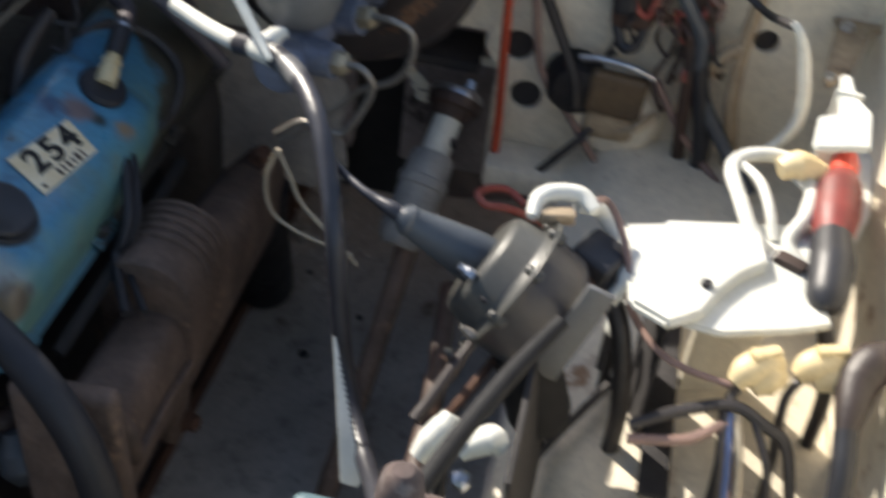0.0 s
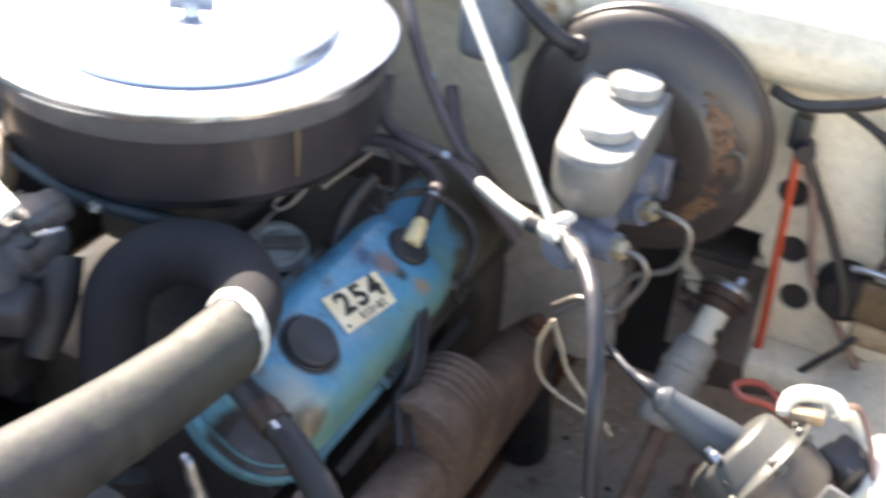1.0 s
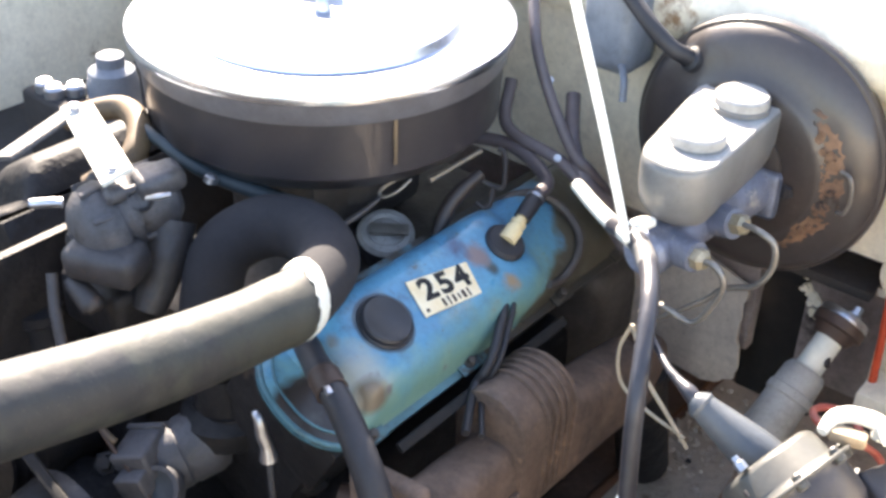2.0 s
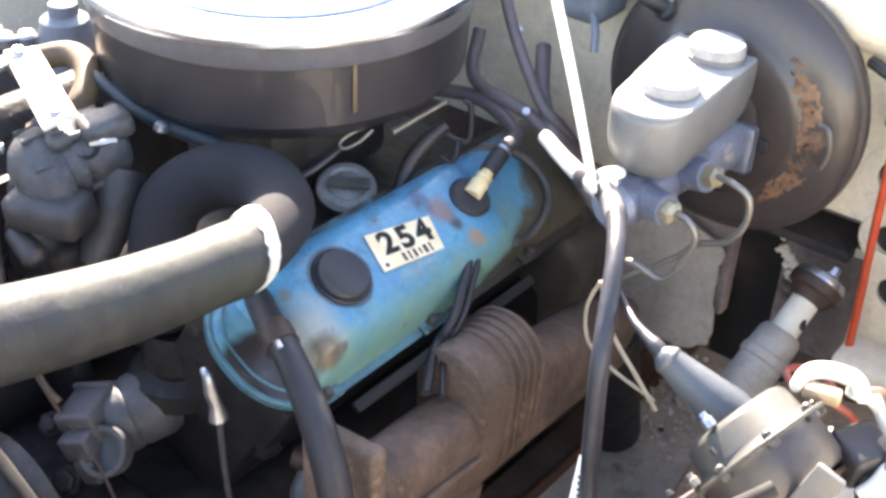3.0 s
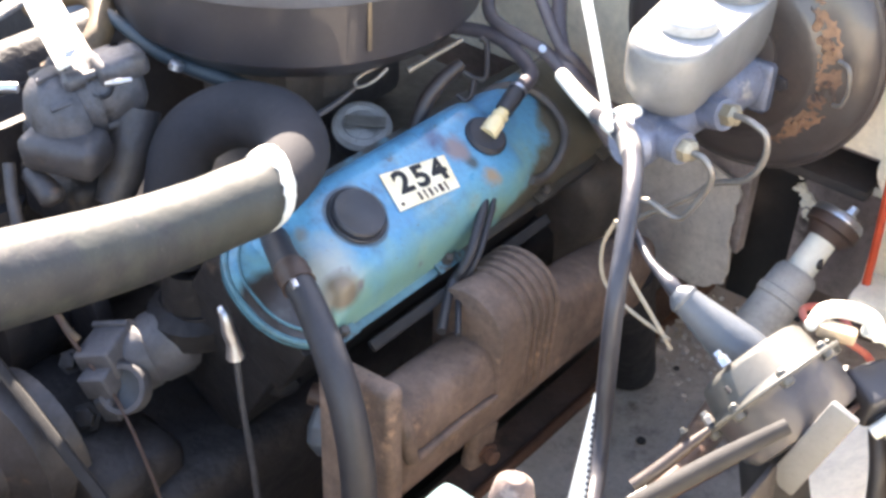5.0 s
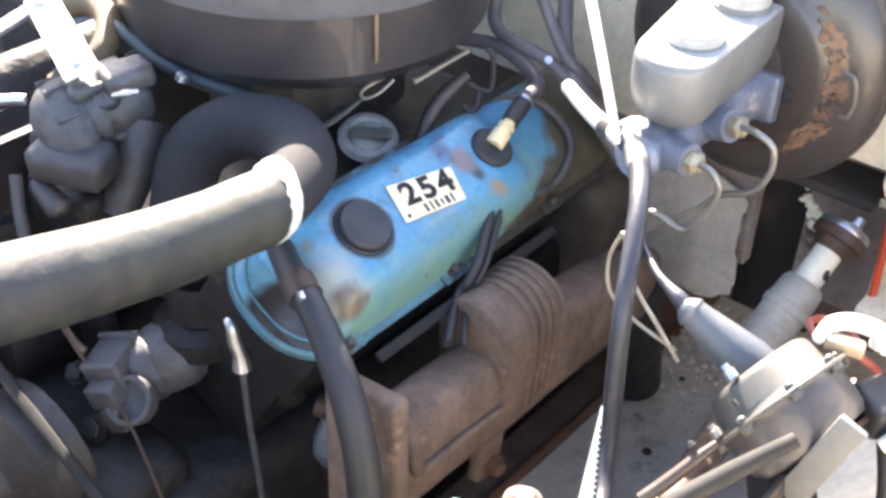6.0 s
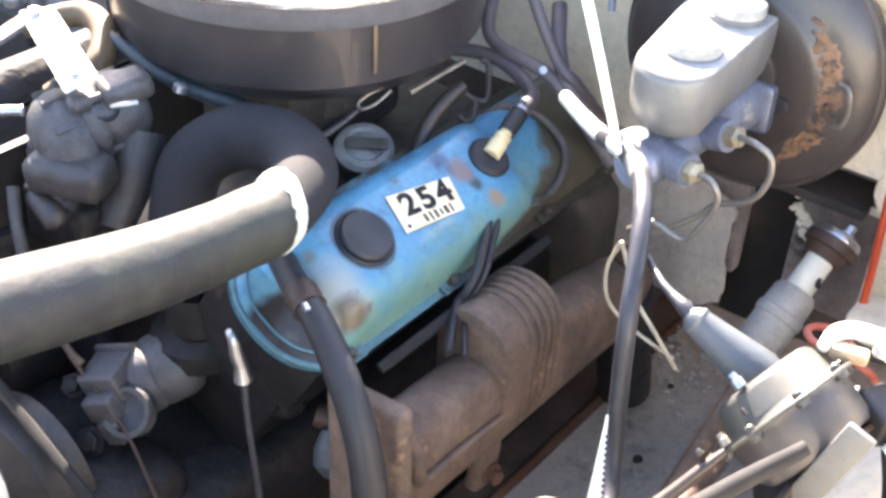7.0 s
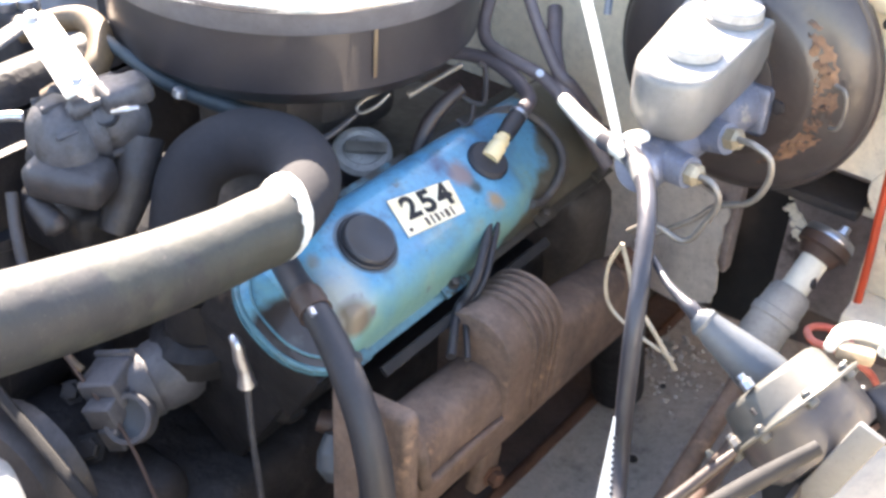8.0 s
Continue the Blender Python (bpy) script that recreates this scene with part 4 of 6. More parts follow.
part("upper_step", box((0.030, 0.020, 0.024), pm @ Matrix.Translation((0.002, -0.026, -0.012)), 0.003, 3), "pump", pump)
part("lower_step", box((0.020, 0.022, 0.026), pm @ Matrix.Translation((0.004, -0.028, -0.036)), 0.003, 3), "pump", pump)
ca = Vector((-0.1440, -0.2180, 0.8540))
cw = Vector((0.30, -0.72, 0.62)).normalized()
part("clamp", lathe([(-0.010, 0.0180), (-0.010, 0.0230), (0.004, 0.0235), (0.006, 0.0225), (0.006, 0.0180), (-0.010, 0.0178)], ca, cw, 36, cap=False), "pump", pump, "curved cast clamp")
part("socket", lathe([(-0.016, 0.0176), (-0.002, 0.0172), (-0.004, 0.010), (-0.004, 0.0)], ca, cw, 32), "boot", pump, "dark grey plug in the clamp")
part("hose_nipple", tube([(-0.196, -0.222, 0.884), (-0.2065, -0.2238, 0.890), (-0.2218, -0.2238, 0.902)], [0.0035, 0.0035, 0.003], 12), "tan", pump)
bolt((-0.2092, -0.2268, 0.8536), (0.3, -0.6, 0.6), 0.008, 0.008, pump, "iron")
bolt((-0.1707, -0.2436, 0.8198), (0.3, -0.6, 0.6), 0.010, 0.008, pump, "iron")

cable = thing("choke_cable", (-0.03, -0.175, 0.60), "steel cable with a crimped shiny end", "cable")
part("cable", tube([(-0.0375, -0.175, 0.93), (-0.0345, -0.175, 0.8655), (-0.027, -0.175, 0.787), (-0.022, -0.175, 0.66)], 0.0030, 10), "alu", cable)
part("ferrule", tube([(-0.053, -0.173, 0.962), (-0.051, -0.175, 0.9695), (-0.0455, -0.176, 0.966), (-0.043, -0.176, 0.952), (-0.0395, -0.175, 0.940), (-0.0375, -0.175, 0.926)], [0.003, 0.004, 0.005, 0.006, 0.006, 0.0085], 10), "steel", cable)
single("thin_rod", tube([(-0.2218, -0.2258, 0.904), (-0.1935, -0.2265, 0.8795), (-0.1385, -0.2290, 0.8470), (-0.0857, -0.2416, 0.8026), (-0.06, -0.25, 0.77)], [0.0024, 0.0022, 0.0018, 0.0018, 0.0018], 8), "brown", "thin steel dipstick rod by the pump", "rod")
single("fan_belt", box((0.5, 0.010, 0.020), axes((-0.111, -0.300, 0.854), (0.98, -0.09, -0.30), (0, 1, 0.5)), 0.003), "belt", "black worn fan belt in front of the engine", "belt")
wp = thing("water_pump", (-0.20, -0.27, 0.66), "dark greasy water pump", "water pump")
part("housing", box((0.18, 0.05, 0.12), (-0.2, -0.26, 0.72), 0.02, 3), "iron", wp)
part("hub", lathe([(0, 0.07), (0.04, 0.065), (0.06, 0.03), (0.09, 0.03)], (-0.20, -0.27, 0.80), (0, -1, 0), 28), "lead_grey", wp)
for pts, r, mt, text in (([(-0.0750, -0.1186, 0.8460), (-0.0695, -0.1156, 0.8449), (-0.0559, -0.1075, 0.8426), (-0.0480, -0.0984, 0.8481)], [0.008, 0.015, 0.016, 0.010], "iron", "black rubber plug boot below the cover"),
                         ([(-0.0104, -0.1178, 0.8619), (0.0010, -0.1120, 0.8600), (0.0090, -0.1082, 0.8575)], [0.010, 0.012, 0.007], "brown", "rust-brown plug shell below the cover"),
                         ([(0.0120, -0.1200, 0.8620), (0.0169, -0.1257, 0.8474), (0.0230, -0.1318, 0.8350), (0.0272, -0.1358, 0.8254)], [0.010, 0.017, 0.018, 0.010], "boot", "dark rubber plug boot beside the manifold")):
    single("spark_plug_boot", tube(pts, r, 16, 8), mt, text, "plug boot", "plug boots")
single("motor_mount", box((0.09, 0.09, 0.12), (0.04, -0.19, 0.70), 0.02), "iron", "dark oily engine mount", "mount")

# ---- small parts below the air cleaner ----
chk = thing("choke_housing", (-0.128, 0.078, 0.975), "round dull grey choke housing", "choke")
part("bowl", lathe([(-0.03, 0.024), (0.0, 0.030), (0.004, 0.030)], (-0.128, 0.078, 1.0), (0.35, -0.3, 1), 28), "black", chk)
part("cap", lathe([(0.004, 0.0295), (0.006, 0.027), (0.008, 0.026), (0.010, 0.020), (0.007, 0.017), (0.012, 0.010), (0.012, 0.0)], (-0.128, 0.078, 1.0), (0.35, -0.3, 1), 28), "tube_grey", chk)
part("tab", box((0.040, 0.014, 0.003), axes((-0.118, 0.072, 1.014), (0.8, 0.6, 0), (-0.6, 0.8, 0.25)), 0.001), "line", chk)
single("throttle_link", tube([(-0.1064, 0.0909, 1.0737), (-0.1184, 0.0751, 1.0661), (-0.1236, 0.0644, 1.0583), (-0.1182, 0.0647, 1.0542), (-0.1103, 0.0748, 1.0590), (-0.1043, 0.0886, 1.0695)], 0.0018, 8), "line", "looped steel throttle link", "link")
single("throttle_rod", tube([(-0.1211, 0.0616, 1.0531), (-0.1296, 0.0443, 1.0408), (-0.1408, 0.0253, 1.0288)], [0.002, 0.003, 0.0034], 8), "alu", "dull steel throttle rod", "rod")
single("throttle_rod", tube([(-0.1060, 0.1190, 1.0555), (-0.1008, 0.1282, 1.0595), (-0.0915, 0.1428, 1.0681), (-0.0772, 0.1649, 1.0811)], [0.004, 0.0030, 0.0026, 0.0026], 8), "line", "thin bright steel throttle rod", "rod")
single("lever", tube([(-0.0632, 0.1478, 1.0673), (-0.0708, 0.1307, 1.0544), (-0.0757, 0.1121, 1.0375), (-0.0739, 0.0924, 1.0139)], [0.006, 0.008, 0.008, 0.007], 12), "hub", "brown greasy throttle lever", "lever")
single("vacuum_line", tube([(-0.0749, 0.1906, 1.0737), (-0.0676, 0.1915, 1.0686), (-0.0569, 0.1779, 1.0444), (-0.0626, 0.1710, 1.0413), (-0.0755, 0.1657, 1.0461)], 0.0030, 8), "hub", "bent brown vacuum line", "line")
single("vacuum_line", tube([(-0.0587, 0.1620, 1.0451), (-0.0549, 0.1545, 1.0335), (-0.0580, 0.1480, 1.0288), (-0.0661, 0.1457, 1.0329)], 0.0028, 8), "hub", "hooked brown vacuum line", "line")
single("intake_hose", tube([(-0.06, 0.30, 1.10), (-0.03, 0.26, 1.07), (0.0, 0.245, 1.04), (0.03, 0.27, 1.0)], 0.008, 12), "faded", "hose at the back of the engine, lightened for haze", "hose")
single("taped_cable", tube([(-0.12, 0.27, 1.11), (-0.10, 0.24, 1.072), (-0.03, 0.24, 1.055), (0.012, 0.24, 1.026), (0.05, 0.25, 0.98)], 0.007, 12), "faded", "taped wire bundle behind the engine, lightened for haze", "cable")
single("bright_screw", lathe([(0, 0.004), (0.004, 0.004)], (-0.030, 0.232, 1.062), (0.5, -0.6, 0.6), 10), "steel", "small bright screw head", "screw")
single("spot_screw", lathe([(-0.004, 0.0066), (0.002, 0.0066), (0.0042, 0.0045), (0.005, 0.0)], (-0.222, -0.062, 1.088), (0.1, 0.35, 0.9), 16), "steel", "bright bolt head below the air cleaner", "bolt")
wb = thing("washer_bottle", (-0.030, 0.330, 1.135), "pale grey plastic bottle on the firewall", "bottle")
part("body", box((0.062, 0.06, 0.11), (-0.030, 0.330, 1.190), 0.016, 3), "grey", wb)
part("cap", lathe([(0.055, 0.018), (0.066, 0.018), (0.069, 0.014), (0.069, 0.0)], (-0.030, 0.330, 1.19), (0, 0, 1), 24), "black", wb)
part("spout", tube([(-0.010, 0.305, 1.15), (0.004, 0.290, 1.14), (0.008, 0.285, 1.12)], 0.004, 8), "grey", wb)

# ---- brakes ----
boo = thing("brake_booster", (0.141, 0.335, 0.975), "black worn brake booster drum with flaking rust", "brake booster")
BO = Vector((0.141, 0.37, 1.100))
part("rear_shell", lathe([(0.002, 0.06), (0.006, 0.105), (0.022, 0.124), (0.040, 0.126)], BO, (0, -1, 0), 64), "booster", boo)
part("rim", lathe([(0.040, 0.125), (0.041, 0.1315), (0.044, 0.1325), (0.048, 0.1325), (0.051, 0.1310), (0.052, 0.1280)], BO, (0, -1, 0), 72), "booster", boo)
part("front_shell", lathe([(0.050, 0.1285), (0.056, 0.126), (0.063, 0.120), (0.068, 0.111), (0.0715, 0.101), (0.0745, 0.091), (0.0785, 0.083), (0.0825, 0.078), (0.083, 0.06), (0.083, 0.02)], BO, (0, -1, 0), 72), "booster", boo)


def rust_flakes():
    """Small torn flakes strewn along a crescent of the booster's face."""
    r = random.Random(8)
    b = bmesh.new()
    for k in range(18):
        a = radians(-58 + 100 * r.random())
        rad = 0.086 + r.gauss(0, 0.0055) + 0.004 * math.cos(a * 2)
        s = r.uniform(0.0015, 0.0065) * (1.2 - 0.5 * abs(a))
        c = BO + Vector((rad * math.cos(a), -0.0795, rad * math.sin(a)))
        n = r.randint(5, 8)
        ring = [b.verts.new(c + Vector((s * r.uniform(0.5, 1.2) * math.cos(q), r.uniform(-0.0006, 0.0), s * r.uniform(0.6, 1.6) * math.sin(q)))) for q in (math.tau * m / n for m in range(n))]
        b.faces.new(ring)
    got = bmesh.ops.extrude_face_region(b, geom=b.faces[:])
    bmesh.ops.translate(b, vec=(0, 0.005, 0), verts=[g for g in got["geom"] if isinstance(g, bmesh.types.BMVert)])
    return b


part("rust_flake", rust_flakes(), "flake", boo, "flaking tan rust crescent", smooth=False)


def rust_crescent():
    """A crescent of rust following the dished face of the booster, with a torn outline."""
    r = random.Random(15)
    radii, depth = (0.078, 0.083, 0.091, 0.101, 0.111), (0.0825, 0.0785, 0.0745, 0.0715, 0.068)
    b = bmesh.new()
    rows = []
    for i in range(45):
        a = radians(-62 + 112 * i / 44)
        fade = math.sin(math.pi * (i + 1.5) / 47) ** 0.5
        lo = 0.0905 - 0.0085 * fade + r.uniform(-0.0015, 0.0015)
        hi = 0.0925 + 0.0105 * fade + r.uniform(-0.0022, 0.0022)
        rows.append([])
        for j in range(7):
            q = lo + (hi - lo) * j / 6
            d = float(np.interp(q, radii, depth)) + (0.0013 if 0 < j < 6 else -0.0006)
            rows[-1].append(b.verts.new(BO + Vector((q * math.cos(a), -d, q * math.sin(a)))))
    for p, q in zip(rows, rows[1:]):
        for j in range(6):
            c = (p[j].co + q[j + 1].co) / 2
            if noise.noise(c * 95) + 0.5 * noise.noise(c * 240) < 0.22 - 0.09 * abs(j - 2.5):
                b.faces.new((p[j], p[j + 1], q[j + 1], q[j]))
    return b


part("rust_patch", rust_crescent(), "flake", boo, "reddish brown rust crescent")
part("hub", lathe([(0.083, 0.045), (0.088, 0.045), (0.090, 0.038), (0.090, 0.0)], BO, (0, -1, 0), 40), "hub", boo)
part("check_valve", lathe([(-0.004, 0.013), (0.006, 0.013), (0.008, 0.009), (0.022, 0.008)], (0.071, 0.304, 1.178), (-0.35, -0.6, 0.35), 20), "black", boo)
part("vacuum_hose", tube([(0.066, 0.294, 1.184), (0.056, 0.284, 1.192), (0.036, 0.282, 1.206), (0.008, 0.290, 1.222), (-0.03, 0.30, 1.245)], 0.0085, 12), "rubber", boo)
part("wire_clip", tube([BO + Vector((0.098, -0.078, 0.022)), BO + Vector((0.110, -0.084, 0.020)), BO + Vector((0.114, -0.084, 0.0)), BO + Vector((0.110, -0.082, -0.016)), BO + Vector((0.102, -0.078, -0.02))], 0.002, 8), "line", boo)
bolt((0.194, 0.295, 1.086), (0, -1, 0), 0.008, 0.012, boo, "iron")
bolt((0.095, 0.280, 1.10), (0, -1, 0), 0.007, 0.010, boo, "iron")
part("face", lathe([(0.0825, 0.079), (0.0840, 0.076), (0.0845, 0.055), (0.0845, 0.03)], BO, (0, -1, 0), 48), "hub", boo, "dull brown middle of the drum")

AT[:] = (0.016, -0.033, 0.018)
mcy = thing("master_cylinder", (0.13, 0.22, 1.03), "cast grey brake master cylinder with two round caps", "master cylinder")


def reservoir():
    m = axes((0.131, 0.228, 1.145), (0.985, 0.17, 0), (-0.10, 0.985, 0))
    pts = []
    for cx, cy, r, a0, a1 in ((0.026, 0.094, 0.018, 0, 90), (-0.024, 0.094, 0.018, 90, 180), (-0.006, -0.046, 0.035, 180, 345)):
        pts += [(cx + r * math.cos(radians(a0 + (a1 - a0) * j / 8)), cy + r * math.sin(radians(a0 + (a1 - a0) * j / 8))) for j in range(9)]
    b = bmesh.new()
    rings = []
    for z, k in ((0, 0.97), (-0.002, 0.99), (-0.006, 1.0), (-0.03, 0.99), (-0.044, 0.95), (-0.060, 0.78)):
        rings.append([b.verts.new(m @ Vector((x * k, y * k, z))) for x, y in pts])
    for p, q in zip(rings, rings[1:]):
        for i in range(len(pts)):
            j = (i + 1) % len(pts)
            b.faces.new((p[i], p[j], q[j], q[i]))
    b.faces.new(rings[0][::-1])
    b.faces.new(rings[-1])
    return b, slab([(x * 0.965, y * 0.965) for x, y in pts], 0.0035, m @ Matrix.Translation((0, 0, 0.0025)), 0.0012)


tank, tank_top = reservoir()
part("reservoir", tank, "mc", mcy)
# top and caps take a paler grey than the sides to imitate full sun
part("sunlit_top", tank_top, "tube_grey", mcy, "pale tank top with its sunlight painted in")
for y, x, z in ((0.209, 0.131, 1.145), (0.296, 0.128, 1.149)):
    part("cap_neck", lathe([(-0.006, 0.027), (0.003, 0.027), (0.004, 0.024)], (x, y, z), (0, 0, 1), 36), "mc", mcy)
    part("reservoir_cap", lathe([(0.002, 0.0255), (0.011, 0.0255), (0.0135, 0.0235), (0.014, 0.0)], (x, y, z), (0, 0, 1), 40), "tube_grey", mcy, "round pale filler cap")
part("body", lathe([(-0.095, 0.018), (-0.09, 0.022), (0.0, 0.022), (0.045, 0.024), (0.060, 0.028), (0.095, 0.028)], (0.135, 0.232, 1.062), (0.05, 1, 0.0), 28), "mcblue", mcy)
part("flange", box((0.10, 0.010, 0.05), (0.124, 0.313, 1.062), 0.008, 3), "mcblue", mcy)
part("outlet_boss", lathe([(0, 0.016), (0.028, 0.014)], (0.145, 0.165, 1.066), (0.9, -0.25, 0.1), 20), "mcblue", mcy)
part("rear_boss", lathe([(0, 0.016), (0.028, 0.014)], (0.150, 0.225, 1.07), (0.9, -0.25, 0.25), 20), "mcblue", mcy)
part("front_fitting", lathe([(0, 0.010), (0.010, 0.010), (0.014, 0.006)], (0.170, 0.158, 1.069), (0.9, -0.25, 0.1), 6), "brass", mcy)
part("rear_fitting", lathe([(0, 0.010), (0.010, 0.010), (0.014, 0.006)], (0.176, 0.218, 1.078), (0.9, -0.25, 0.25), 6), "brass", mcy)
single("brake_line", tube([(0.178, 0.154, 1.071), (0.195, 0.15, 1.072), (0.204, 0.15, 1.058), (0.197, 0.15, 1.034), (0.181, 0.15, 1.008), (0.150, 0.15, 1.012), (0.12, 0.17, 0.98)], 0.0030, 10), "line",
       "bent steel brake line from the master cylinder", "brake line", "brake lines")
single("brake_line", tube([(0.184, 0.214, 1.082), (0.206, 0.20, 1.090), (0.222, 0.20, 1.082), (0.224, 0.20, 1.06), (0.212, 0.20, 1.036), (0.184, 0.20, 1.02), (0.166, 0.20, 0.998), (0.115, 0.20, 0.95)], 0.0030, 10),
       "line", "bent steel brake line from the master cylinder", "brake line", "brake lines")

# ---- steering shaft ----
AT[:] = (-0.0026, 0.009, -0.006)
st = thing("steering_shaft", (0.23, 0.25, 0.70), "steering shaft with a white joint, grey tube and brown lower end", "steering shaft")
s0, s1 = Vector((0.258, 0.347, 0.9345)), Vector((0.2395, 0.257, 0.8515))
sd = (s1 - s0).normalized()
part("coupling_flange", lathe([(-0.005, 0.016), (-0.005, 0.025), (0.0, 0.027), (0.003, 0.027), (0.004, 0.025)], s0, sd, 32), "steel", st, "bright coupling flange")
part("rag_disc", lathe([(0.004, 0.0275), (0.014, 0.0275), (0.016, 0.023), (0.026, 0.018)], s0, sd, 32), "brown", st, "brown rubber coupling disc")
part("joint", lathe([(0.018, 0.0145), (0.066, 0.0145), (0.068, 0.013)], s0, sd, 24), "white", st)
part("lower_tube", lathe([(0.064, 0.019), (0.070, 0.0225), (0.090, 0.0235), (0.092, 0.0255), (0.100, 0.0255), (0.102, 0.0235), (0.155, 0.025), (0.165, 0.018)], s0, sd, 28), "tube_grey", st)
bolt(s0 + Vector((0.0115, -0.010, 0.0125)) - sd * 0.003, -sd, 0.0050, 0.009, st)
part("pinch_bolt", tube([s0 + sd * 0.04 + Vector((0.010, -0.006, 0.0)), s0 + sd * 0.05 + Vector((0.016, -0.010, 0.004))], 0.003, 8), "dark", st)

part("lower_shaft", tube([(0.243, 0.238, 0.832), (0.241, 0.216, 0.810), (0.2307, 0.134, 0.733), (0.220, 0.055, 0.659), (0.212, -0.012, 0.596)], [0.0125, 0.0108, 0.0108, 0.0108, 0.0108], 16, smooth_line=False), "cast", st, "dull brown lower shaft")

# ---- loom and rod across the bay ----
AT[:] = (0, 0, 0)
lo = thing("wiring_loom", (0.20, 0.0, 0.95), "black corrugated wiring loom crossing the bay", "loom")
# white end and wraps paint the sun glare onto the dark loom
part("near_loom", tube([(0.0413, 0.1594, 1.0879), (0.0731, 0.1382, 1.0890), (0.1019, 0.1177, 1.0935), (0.1255, 0.1020, 1.0992)], [0.0066, 0.0070, 0.0074, 0.0076], 16), "white", lo, "loom end coloured white where the sun hits")
part("sheath", tube([(0.1145, 0.1075, 1.0973), (0.1349, 0.0922, 1.1061), (0.1541, 0.0767, 1.1122), (0.1709, 0.0627, 1.1117), (0.1893, 0.0386, 1.1147), (0.2081, 0.0080, 1.1104), (0.2253, -0.0245, 1.0908), (0.2388, -0.0508, 1.0596),
                     (0.2471, -0.0627, 1.0114), (0.2590, -0.0800, 0.9637), (0.2770, -0.1125, 0.9419), (0.3033, -0.1701, 0.9588), (0.322, -0.24, 1.02)],
                    [0.0088, 0.0092, 0.0092, 0.0088, 0.0080, 0.0074, 0.0072, 0.0072, 0.0072, 0.0072, 0.0072, 0.0072, 0.0072], 16), "loom", lo)
part("glare_wrap", tube([(0.1340, 0.0930, 1.1057), (0.1440, 0.0848, 1.1092), (0.1541, 0.0767, 1.1122)], 0.0094, 16), "white", lo, "white wrap imitating sun glare on the loom's bend")
part("glare_wrap", tube([(0.1640, 0.0690, 1.1122), (0.1740, 0.0590, 1.1122), (0.1830, 0.0470, 1.1140)], [0.0091, 0.0091, 0.0084], 16), "mc", lo, "pale wrap imitating sunlight on the loom")


def strap():
    """A tapering white strap beside the loom, and the row of dark teeth along its edge."""
    top, way = Vector((0.2491, -0.0795, 0.9957)), Vector((0.0224, -0.0415, -0.0358)).normalized()
    side = way.cross(Vector((-0.30, 0.68, -0.66))).normalized()
    if side.x > 0:
        side = -side
    m = axes(top, way, side)
    plate = slab([(0, -0.0005), (0.05, -0.003), (0.10, -0.005), (0.105, 0.0), (0.10, 0.011), (0.05, 0.006), (0, 0.001)], 0.0016, m, 0.0003)
    teeth = None
    for k in range(18):
        x = 0.016 + k * 0.0045
        teeth = box((0.0024, 0.0028, 0.0026), m @ Matrix.Translation((x, -0.0007 - 0.043 * x, -0.0008)), 0.0004, bm=teeth)
    return plate, teeth


plate, teeth = strap()
sp = thing("cable_strap", (0.26, -0.10, 0.925), "white toothed plastic cable strap along the loom", "strap")
part("strap", plate, "white", sp, smooth=False)
part("teeth", teeth, "black", sp, "row of dark teeth", smooth=False)
part("spur", tube([(0.1404, 0.0869, 1.1127), (0.1453, 0.0997, 1.1145), (0.1498, 0.1102, 1.1139)], [0.008, 0.0068, 0.0045], 10), "white", lo)
single("prop_rod", tube([(-0.1262, 0.3188, 1.3179), (-0.0083, 0.2091, 1.2375), (0.0793, 0.1290, 1.1763), (0.1382, 0.0742, 1.1330), (0.1564, 0.0559, 1.1218)], [0.0050, 0.0050, 0.0047, 0.0040, 0.0026], 12), "white",
       "thin pale support rod crossing above the engine", "rod")
single("loose_wire", tube([(0.149, 0.10, 1.010), (0.139, 0.10, 0.976), (0.146, 0.10, 0.942), (0.175, 0.10, 0.925), (0.217, 0.10, 0.915)], 0.0018, 8), "wire_tan", "loose looping tan wire", "wire", "loose wires")
single("loose_wire", tube([(0.149, 0.10, 1.010), (0.160, 0.10, 0.985), (0.170, 0.10, 0.96), (0.195, 0.10, 0.933), (0.221, 0.10, 0.905)], 0.0021, 8), "wire_tan", "loose looping tan wire", "wire", "loose wires")

# ---- cruise servo ----
AT[:] = (0, 0, 0)
sv = thing("vacuum_servo", (0.37, -0.06, 0.93), "grey vacuum servo can with a rubber boot and cable", "servo")
SA = Vector((0.876, -0.161, -0.455)).normalized()
T0, FC = Vector((0.2821, -0.0428, 1.0841)), Vector((0.3620, -0.0429, 1.0449))
LE = FC - SA * 0.0265
BA = (LE - T0).normalized()
part("cable", tube([(0.2093, 0.0052, 1.0924), (0.2297, -0.0124, 1.0899), (0.2496, -0.0287, 1.0894), (0.2629, -0.0354, 1.0879), (0.2738, -0.0402, 1.0872), T0], [0.0026, 0.0028, 0.0030, 0.0040, 0.0058, 0.0060], 10), "loom", sv)
part("boot", lathe([(-0.003, 0.0055), (0.001, 0.0095), (0.006, 0.0105), (0.050, 0.0175), (0.058, 0.0185), (0.066, 0.0185)], T0, BA, 32), "boot", sv, "grey tapered rubber boot")
part("boot_ring", lathe([(0.002, 0.0102), (0.0045, 0.0115), (0.007, 0.0108)], T0, BA, 28), "boot", sv)
